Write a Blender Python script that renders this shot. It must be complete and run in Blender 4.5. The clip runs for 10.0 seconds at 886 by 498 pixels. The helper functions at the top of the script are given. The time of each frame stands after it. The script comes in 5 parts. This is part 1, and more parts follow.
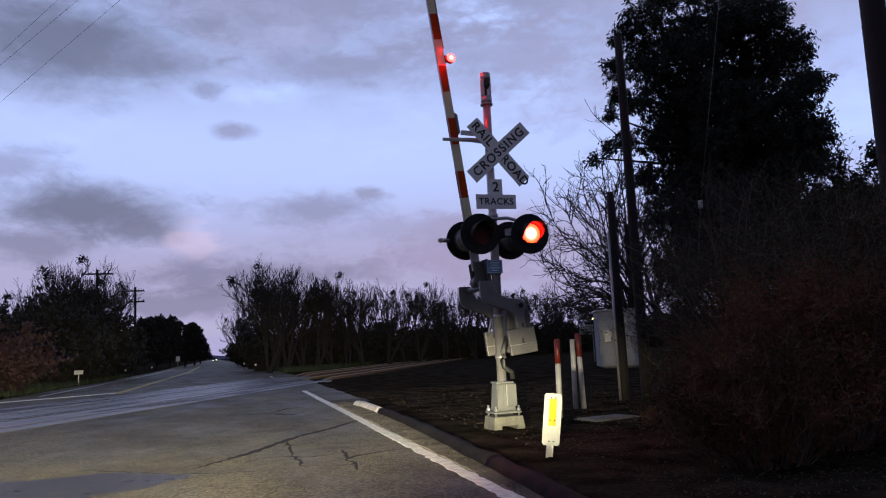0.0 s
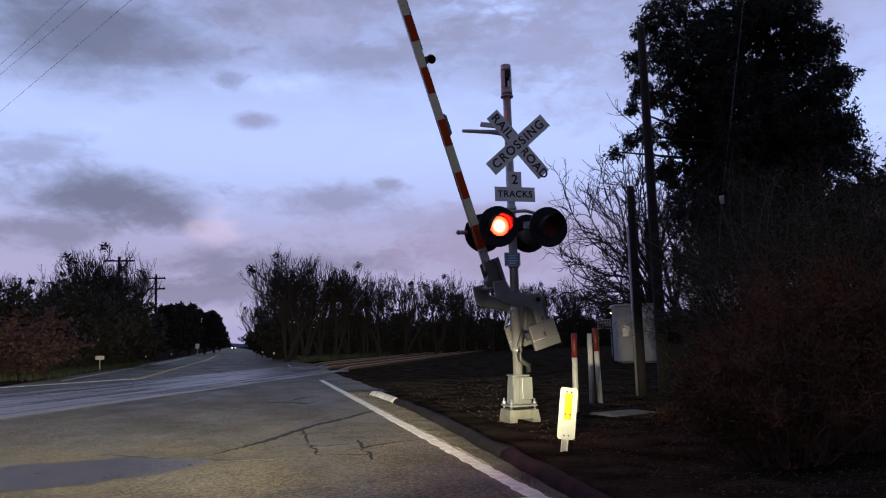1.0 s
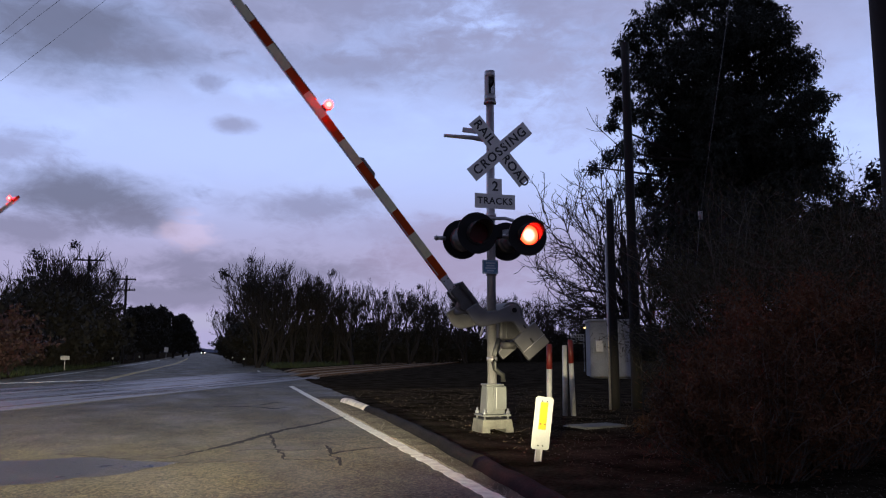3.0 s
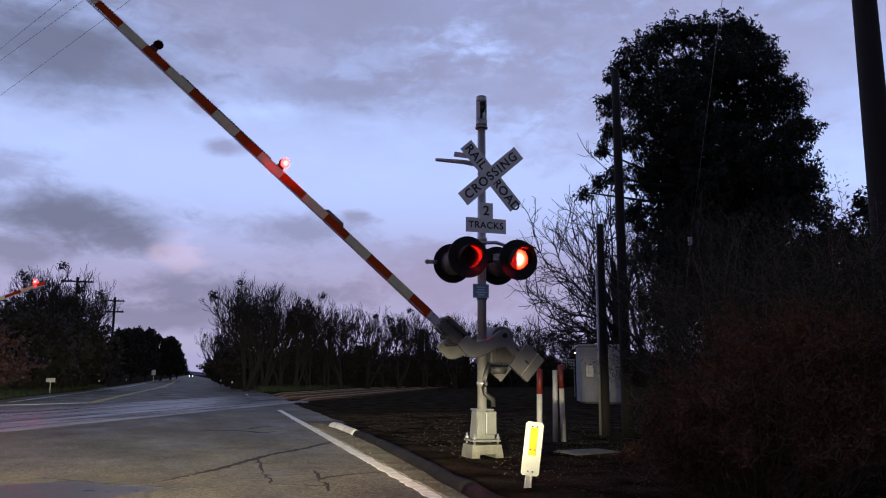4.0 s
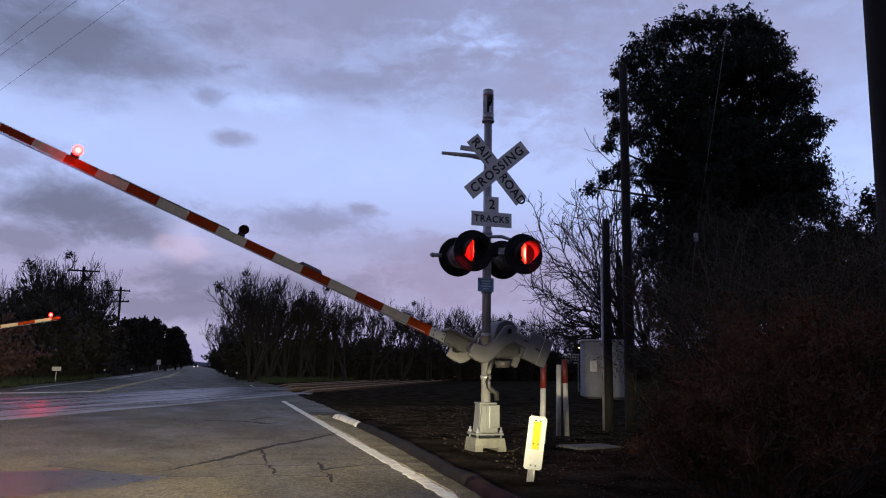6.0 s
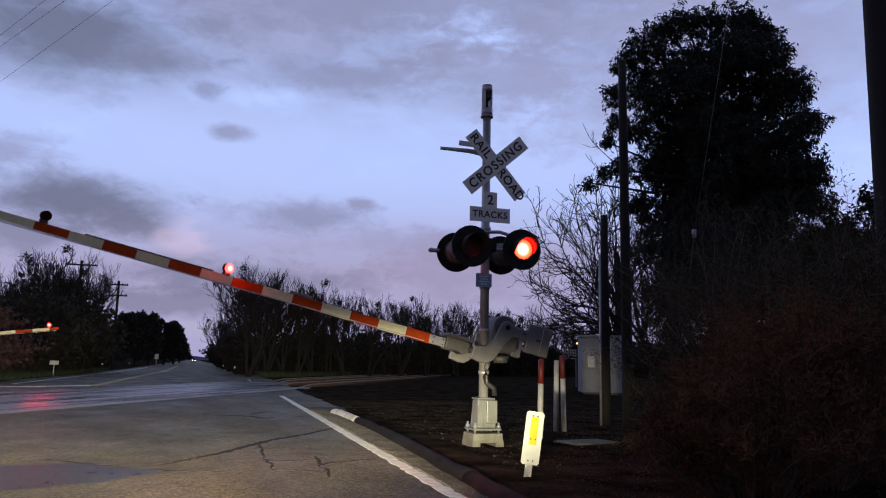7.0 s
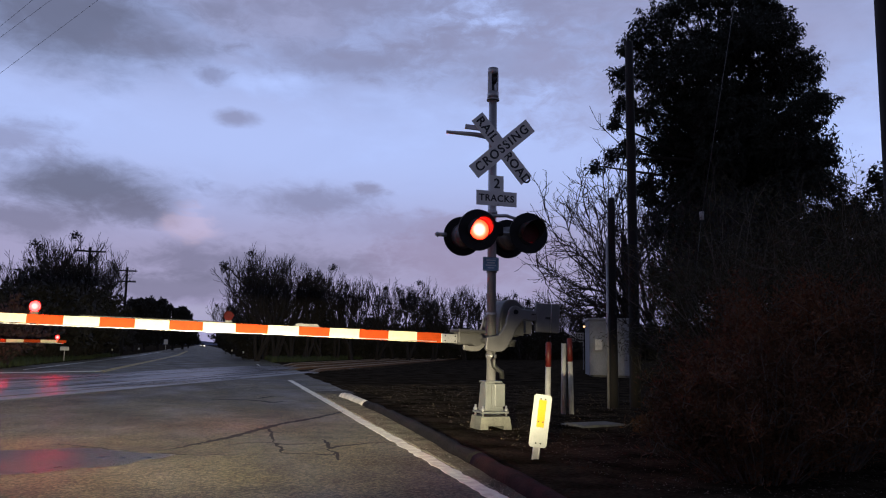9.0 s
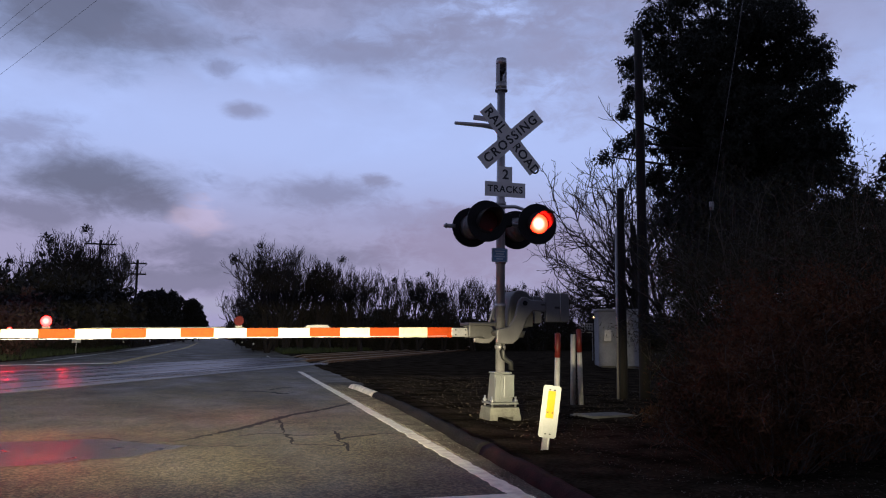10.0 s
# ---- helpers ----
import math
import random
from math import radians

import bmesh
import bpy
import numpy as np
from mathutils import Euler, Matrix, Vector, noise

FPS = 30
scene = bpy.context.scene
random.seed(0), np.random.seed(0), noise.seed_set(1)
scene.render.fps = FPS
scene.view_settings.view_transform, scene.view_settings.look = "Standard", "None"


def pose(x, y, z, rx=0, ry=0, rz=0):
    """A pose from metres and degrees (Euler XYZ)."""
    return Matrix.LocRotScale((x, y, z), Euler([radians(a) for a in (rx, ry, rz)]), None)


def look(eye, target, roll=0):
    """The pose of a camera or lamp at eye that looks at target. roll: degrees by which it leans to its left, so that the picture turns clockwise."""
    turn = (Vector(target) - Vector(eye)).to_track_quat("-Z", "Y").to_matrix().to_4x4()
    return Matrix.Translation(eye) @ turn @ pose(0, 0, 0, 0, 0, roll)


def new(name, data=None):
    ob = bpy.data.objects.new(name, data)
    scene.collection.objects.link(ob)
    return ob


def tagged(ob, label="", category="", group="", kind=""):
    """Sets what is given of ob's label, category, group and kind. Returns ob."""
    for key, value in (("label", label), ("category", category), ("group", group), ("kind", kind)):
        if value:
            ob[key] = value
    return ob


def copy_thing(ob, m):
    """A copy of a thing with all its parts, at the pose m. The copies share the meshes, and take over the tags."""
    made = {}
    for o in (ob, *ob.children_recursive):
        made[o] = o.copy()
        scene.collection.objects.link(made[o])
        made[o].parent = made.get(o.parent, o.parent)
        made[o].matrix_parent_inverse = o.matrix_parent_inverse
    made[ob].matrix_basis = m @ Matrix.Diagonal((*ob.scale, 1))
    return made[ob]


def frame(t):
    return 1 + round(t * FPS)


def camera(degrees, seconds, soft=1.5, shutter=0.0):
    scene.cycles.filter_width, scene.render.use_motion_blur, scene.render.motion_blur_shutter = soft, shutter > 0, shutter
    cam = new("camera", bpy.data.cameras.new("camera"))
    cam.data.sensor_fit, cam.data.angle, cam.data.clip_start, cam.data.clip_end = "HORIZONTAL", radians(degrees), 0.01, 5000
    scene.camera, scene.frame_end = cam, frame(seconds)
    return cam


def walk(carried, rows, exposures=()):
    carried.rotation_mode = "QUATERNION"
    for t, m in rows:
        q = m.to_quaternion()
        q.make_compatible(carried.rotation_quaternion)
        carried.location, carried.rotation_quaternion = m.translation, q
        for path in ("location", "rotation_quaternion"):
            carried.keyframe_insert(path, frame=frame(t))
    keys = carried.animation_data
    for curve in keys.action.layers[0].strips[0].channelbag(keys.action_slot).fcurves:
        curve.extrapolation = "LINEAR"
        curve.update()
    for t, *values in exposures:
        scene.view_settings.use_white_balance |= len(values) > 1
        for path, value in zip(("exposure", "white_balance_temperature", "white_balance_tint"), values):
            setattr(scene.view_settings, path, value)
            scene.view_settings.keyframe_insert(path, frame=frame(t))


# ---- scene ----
cam = camera(60.5, 10.0, soft=1.1, shutter=0.5)
PATH = [
    (0.0, pose(-0.033, -0.176, 1.219, 97.432, 2.661, -16.616)),
    (0.5, pose(-0.028, -0.170, 1.217, 97.117, 2.340, -15.788)),
    (1.0, pose(-0.019, -0.167, 1.220, 96.872, 1.666, -15.327)),
    (1.5, pose(-0.006, -0.151, 1.214, 96.865, 0.706, -14.523)),
    (2.0, pose(-0.010, -0.088, 1.207, 96.166, 0.346, -16.698)),
    (2.5, pose(0.000, -0.000, 1.150, 96.643, 0.024, -17.111)),
    (4.0, pose(-0.000, 0.000, 1.150, 99.511, -0.342, -18.133)),
    (4.5, pose(0.000, 0.000, 1.150, 99.592, -0.601, -18.018)),
    (5.0, pose(0.000, 0.000, 1.150, 99.478, -0.797, -17.878)),
    (5.5, pose(0.000, 0.000, 1.150, 99.221, -0.935, -17.786)),
    (7.0, pose(-0.000, -0.000, 1.150, 98.656, -1.208, -18.006)),
    (7.5, pose(-0.000, -0.000, 1.150, 98.397, -1.138, -17.991)),
    (8.0, pose(-0.000, -0.000, 1.150, 98.142, -1.102, -17.905)),
    (8.5, pose(0.000, 0.000, 1.150, 97.821, -1.018, -17.708)),
    (9.0, pose(0.000, 0.000, 1.150, 97.447, -0.900, -17.443)),
    (9.5, pose(0.000, 0.000, 1.150, 97.085, -0.836, -17.190)),
    (10.0, pose(0.000, -0.000, 1.150, 96.784, -0.737, -16.758)),
]
walk(cam, PATH, exposures=[(0.0, 0.08), (2.5, 0.06), (5.0, 0.03), (8.0, -0.08), (10.0, -0.18)])

# ---- world and lights ----
world = bpy.data.worlds.new("dusk_sky")
scene.world = world
world.use_nodes = True


def build_sky():
    nt = world.node_tree
    nt.nodes.clear()
    N, L = nt.nodes.new, nt.links.new

    def math_node(op, a, b=None):
        n = N("ShaderNodeMath")
        n.operation = op
        for i, v in enumerate((a, b)):
            if v is None:
                continue
            if isinstance(v, (int, float)):
                n.inputs[i].default_value = v
            else:
                L(v, n.inputs[i])
        return n.outputs[0]

    def mix(fac, a, b):
        n = N("ShaderNodeMix")
        n.data_type = "RGBA"
        for sock, v in ((n.inputs[0], fac), (n.inputs[6], a), (n.inputs[7], b)):
            if isinstance(v, (int, float)):
                sock.default_value = v
            elif isinstance(v, tuple):
                sock.default_value = (*v, 1)
            else:
                L(v, sock)
        return n.outputs[2]

    tc = N("ShaderNodeTexCoord")
    sep = N("ShaderNodeSeparateXYZ")
    L(tc.outputs["Generated"], sep.inputs[0])
    x, y, z = sep.outputs
    # azimuth and elevation in radians
    az = math_node("ARCTAN2", x, y)
    el = math_node("ARCSINE", z)
    comb = N("ShaderNodeCombineXYZ")
    L(az, comb.inputs[0])
    L(math_node("MULTIPLY", el, 2.0), comb.inputs[1])

    def cloud_noise(scale, detail, rough, off, warp=0.0):
        mp = N("ShaderNodeMapping")
        mp.inputs["Location"].default_value = off
        L(comb.outputs[0], mp.inputs["Vector"])
        n = N("ShaderNodeTexNoise")
        n.inputs["Scale"].default_value = scale
        n.inputs["Detail"].default_value = detail
        n.inputs["Roughness"].default_value = rough
        n.inputs["Distortion"].default_value = warp
        L(mp.outputs[0], n.inputs["Vector"])
        return n.outputs["Fac"]

    def smooth(v, lo, hi):
        n = N("ShaderNodeMapRange")
        n.interpolation_type = "SMOOTHSTEP"
        L(v, n.inputs["Value"])
        n.inputs["From Min"].default_value = lo
        n.inputs["From Max"].default_value = hi
        return n.outputs["Result"]

    def mix_value(fac, lo, hi):
        return math_node("ADD", math_node("MULTIPLY", fac, hi - lo), lo)

    fine = cloud_noise(9.0, 6.0, 0.6, (3.1, 1.7, 0.0), 0.3)
    finer = cloud_noise(26.0, 6.0, 0.65, (1.1, 5.7, 0.0), 0.5)
    wide = cloud_noise(3.2, 4.0, 0.55, (7.3, 2.2, 0.0), 0.4)
    sky = N("ShaderNodeTexSky")
    sky.sky_type = "NISHITA"
    sky.sun_disc = False
    sky.sun_elevation = radians(1.0)
    sky.sun_rotation = radians(200)
    # clear blue between the clouds, lilac near the horizon
    clear = mix(smooth(el, 0.11, 0.25), (0.41, 0.39, 0.64), (0.515, 0.655, 1.15))
    grey = mix(smooth(wide, 0.38, 0.62), (0.175, 0.185, 0.315), (0.33, 0.345, 0.56))
    veil = smooth(math_node("ADD", wide, math_node("MULTIPLY", fine, 0.35)), 0.50, 0.78)
    veil = math_node("MULTIPLY", veil, mix_value(smooth(el, 0.26, 0.42), 0.24, 0.85))
    col = mix(veil, clear, grey)

    def cloud(a, e, wa, we, colour, amount, base, ragged=0.9):
        da = math_node("DIVIDE", math_node("SUBTRACT", az, radians(a)), radians(wa))
        de = math_node("DIVIDE", math_node("SUBTRACT", el, radians(e)), radians(we))
        d = math_node("SQRT", math_node("ADD", math_node("MULTIPLY", da, da), math_node("MULTIPLY", de, de)))
        d = math_node("ADD", d, math_node("MULTIPLY", math_node("SUBTRACT", fine, 0.5), ragged * 2.6))
        d = math_node("ADD", d, math_node("MULTIPLY", math_node("SUBTRACT", finer, 0.5), ragged * 1.5))
        m = N("ShaderNodeMapRange")
        m.interpolation_type = "SMOOTHSTEP"
        L(d, m.inputs["Value"])
        m.inputs["From Min"].default_value = 1.3
        m.inputs["From Max"].default_value = 0.2
        return mix(math_node("MULTIPLY", m.outputs["Result"], amount), base, colour)


    for c in CLOUDS:
        col = cloud(*c[:4], c[4], c[5], col, *c[6:])
    add = N("ShaderNodeMix")
    add.data_type, add.blend_type = "RGBA", "ADD"
    add.inputs[0].default_value = 0.02
    L(col, add.inputs[6])
    L(sky.outputs[0], add.inputs[7])
    # the last light is in front; the sky behind and overhead is already dim
    dim = math_node("MULTIPLY", mix_value(smooth(y, -0.35, 0.55), 0.40, 1.0), mix_value(smooth(el, 0.55, 0.95), 1.0, 0.42))
    bg = N("ShaderNodeBackground")
    L(dim, bg.inputs["Strength"])
    L(add.outputs[2], bg.inputs["Color"])
    out = N("ShaderNodeOutputWorld")
    L(bg.outputs[0], out.inputs[0])


# cloud banks: azimuth, elevation, half widths in degrees, colour, amount
CLOUDS = [
    (10, 27.5, 30, 5.0, (0.26, 0.275, 0.455), 0.85),
    (-10.5, 21.6, 10.0, 4.0, (0.145, 0.16, 0.265), 0.95, 0.35),
    (-4, 20.6, 4.5, 1.3, (0.19, 0.205, 0.34), 0.8, 0.5),
    (10, 21.0, 9, 1.7, (0.25, 0.265, 0.44), 0.8, 0.6),
    (22, 21.5, 11, 2.8, (0.28, 0.295, 0.485), 0.75),
    (35, 20, 12, 6.0, (0.33, 0.34, 0.56), 0.7),
    (-0.4, 19.3, 1.3, 0.9, (0.22, 0.235, 0.40), 0.65),
    (1.3, 16.4, 1.7, 0.65, (0.28, 0.30, 0.50), 0.85, 0.6),
    (-9, 10.7, 7.0, 2.1, (0.135, 0.145, 0.245), 0.92, 0.5),
    (-13, 13.3, 4, 1.6, (0.25, 0.26, 0.44), 0.65),
    (-12, 8.2, 6, 1.3, (0.20, 0.20, 0.34), 0.8),
    (-5.2, 9.2, 3.6, 1.1, (0.16, 0.165, 0.28), 0.85, 0.6),
    (6.5, 10.7, 5.8, 1.4, (0.24, 0.25, 0.43), 0.8, 0.7),
    (14, 9.0, 9, 1.3, (0.31, 0.295, 0.50), 0.6),
    (11.6, 11.9, 1.5, 0.5, (0.27, 0.28, 0.47), 0.85),
    (3, 6.0, 11, 1.6, (0.20, 0.20, 0.345), 0.85),
    (20, 7.0, 9, 2.6, (0.32, 0.275, 0.46), 0.75),
    (-0.9, 8.6, 1.9, 1.2, (0.66, 0.54, 0.76), 0.5, 1.4),
    (-1, 3.9, 12, 1.2, (0.19, 0.195, 0.33), 0.75),
    (0, 2.2, 5, 0.7, (0.42, 0.42, 0.62), 0.8),
]
build_sky()


def headlamp(x, aim, watts):
    lamp = bpy.data.lights.new("headlamp", "SPOT")
    lamp.energy = watts
    lamp.color = (1.0, 0.88, 0.56)
    lamp.spot_size = radians(78)
    lamp.spot_blend = 1.0
    lamp.shadow_soft_size = 0.06
    ob = new("headlamp", lamp)
    ob.matrix_world = look((x, 1.75, 0.66), aim)
    ob.scale = (1.0, 0.20, 1.0)
    return ob


headlamp(-0.95, (-1.7, 18.0, 0.50), 14500)
headlamp(0.35, (0.6, 18.0, 0.42), 14500)


# ---- materials ----
def material(name, base, rough=0.7, metal=0.0, vary=0.25, scale=6.0, bump=0.2, grain=60.0, dark=None, spec=0.5, per_object=0.0, stretch=(1, 1, 1)):
    """A node material: two scales of colour variation, fine relief and roughness wear."""
    m = bpy.data.materials.new(name)
    m.use_nodes = True
    nt = m.node_tree
    N, L = nt.nodes.new, nt.links.new
    b = nt.nodes["Principled BSDF"]
    b.inputs["Metallic"].default_value = metal
    b.inputs["Specular IOR Level"].default_value = spec
    tc = N("ShaderNodeTexCoord")
    n1 = N("ShaderNodeTexNoise")
    n1.inputs["Scale"].default_value = scale
    n1.inputs["Detail"].default_value = 5
    n2 = N("ShaderNodeTexNoise")
    n2.inputs["Scale"].default_value = grain
    n2.inputs["Detail"].default_value = 3
    mp = N("ShaderNodeMapping")
    mp.inputs["Scale"].default_value = stretch
    L(tc.outputs["Object"], mp.inputs["Vector"])
    for n in (n1, n2):
        L(mp.outputs[0], n.inputs["Vector"])
    lo = dark or tuple(c * (1 - vary) for c in base)
    hi = tuple(min(0.95, c * (1 + vary * 0.7)) for c in base)
    r = N("ShaderNodeValToRGB")
    r.color_ramp.elements[0].position, r.color_ramp.elements[1].position = 0.32, 0.68
    r.color_ramp.elements[0].color, r.color_ramp.elements[1].color = (*lo, 1), (*hi, 1)
    L(n1.outputs["Fac"], r.inputs[0])
    mx = N("ShaderNodeMix")
    mx.data_type, mx.blend_type = "RGBA", "OVERLAY"
    mx.inputs[0].default_value = min(1, vary * 1.5)
    L(r.outputs[0], mx.inputs[6])
    L(n2.outputs["Fac"], mx.inputs[7])
    col = mx.outputs[2]
    if per_object:
        info = N("ShaderNodeObjectInfo")
        hsv = N("ShaderNodeHueSaturation")
        mr = N("ShaderNodeMapRange")
        L(info.outputs["Random"], mr.inputs["Value"])
        mr.inputs["To Min"].default_value, mr.inputs["To Max"].default_value = 1 - per_object, 1 + per_object
        L(mr.outputs[0], hsv.inputs["Value"])
        L(col, hsv.inputs["Color"])
        col = hsv.outputs[0]
    L(col, b.inputs["Base Color"])
    rr = N("ShaderNodeMapRange")
    L(n1.outputs["Fac"], rr.inputs["Value"])
    rr.inputs["To Min"].default_value, rr.inputs["To Max"].default_value = max(0.03, rough - 0.12), min(1, rough + 0.12)
    L(rr.outputs[0], b.inputs["Roughness"])
    if bump:
        bp = N("ShaderNodeBump")
        bp.inputs["Strength"].default_value = bump
        bp.inputs["Distance"].default_value = 0.01
        L(n2.outputs["Fac"], bp.inputs["Height"])
        L(bp.outputs[0], b.inputs["Normal"])
    return m


def glowing(name, core, rim, strength, radius):
    """A lit lens: hot in its middle, deep red at its rim."""
    m = bpy.data.materials.new(name)
    m.use_nodes = True
    nt = m.node_tree
    N, L = nt.nodes.new, nt.links.new
    b = nt.nodes["Principled BSDF"]
    b.inputs["Base Color"].default_value = (0.12, 0.004, 0.004, 1)
    b.inputs["Specular IOR Level"].default_value = 0.06
    tc = N("ShaderNodeTexCoord")
    ln = N("ShaderNodeVectorMath")
    ln.operation = "LENGTH"
    L(tc.outputs["Object"], ln.inputs[0])
    mr = N("ShaderNodeMapRange")
    mr.interpolation_type = "SMOOTHSTEP"
    L(ln.outputs["Value"], mr.inputs["Value"])
    mr.inputs["From Min"].default_value, mr.inputs["From Max"].default_value = radius * 0.05, radius * 0.66
    mx = N("ShaderNodeMix")
    mx.data_type = "RGBA"
    L(mr.outputs[0], mx.inputs[0])
    mx.inputs[6].default_value, mx.inputs[7].default_value = (*core, 1), (*rim, 1)
    L(mx.outputs[2], b.inputs["Emission Color"])
    b.inputs["Emission Strength"].default_value = strength
    return m


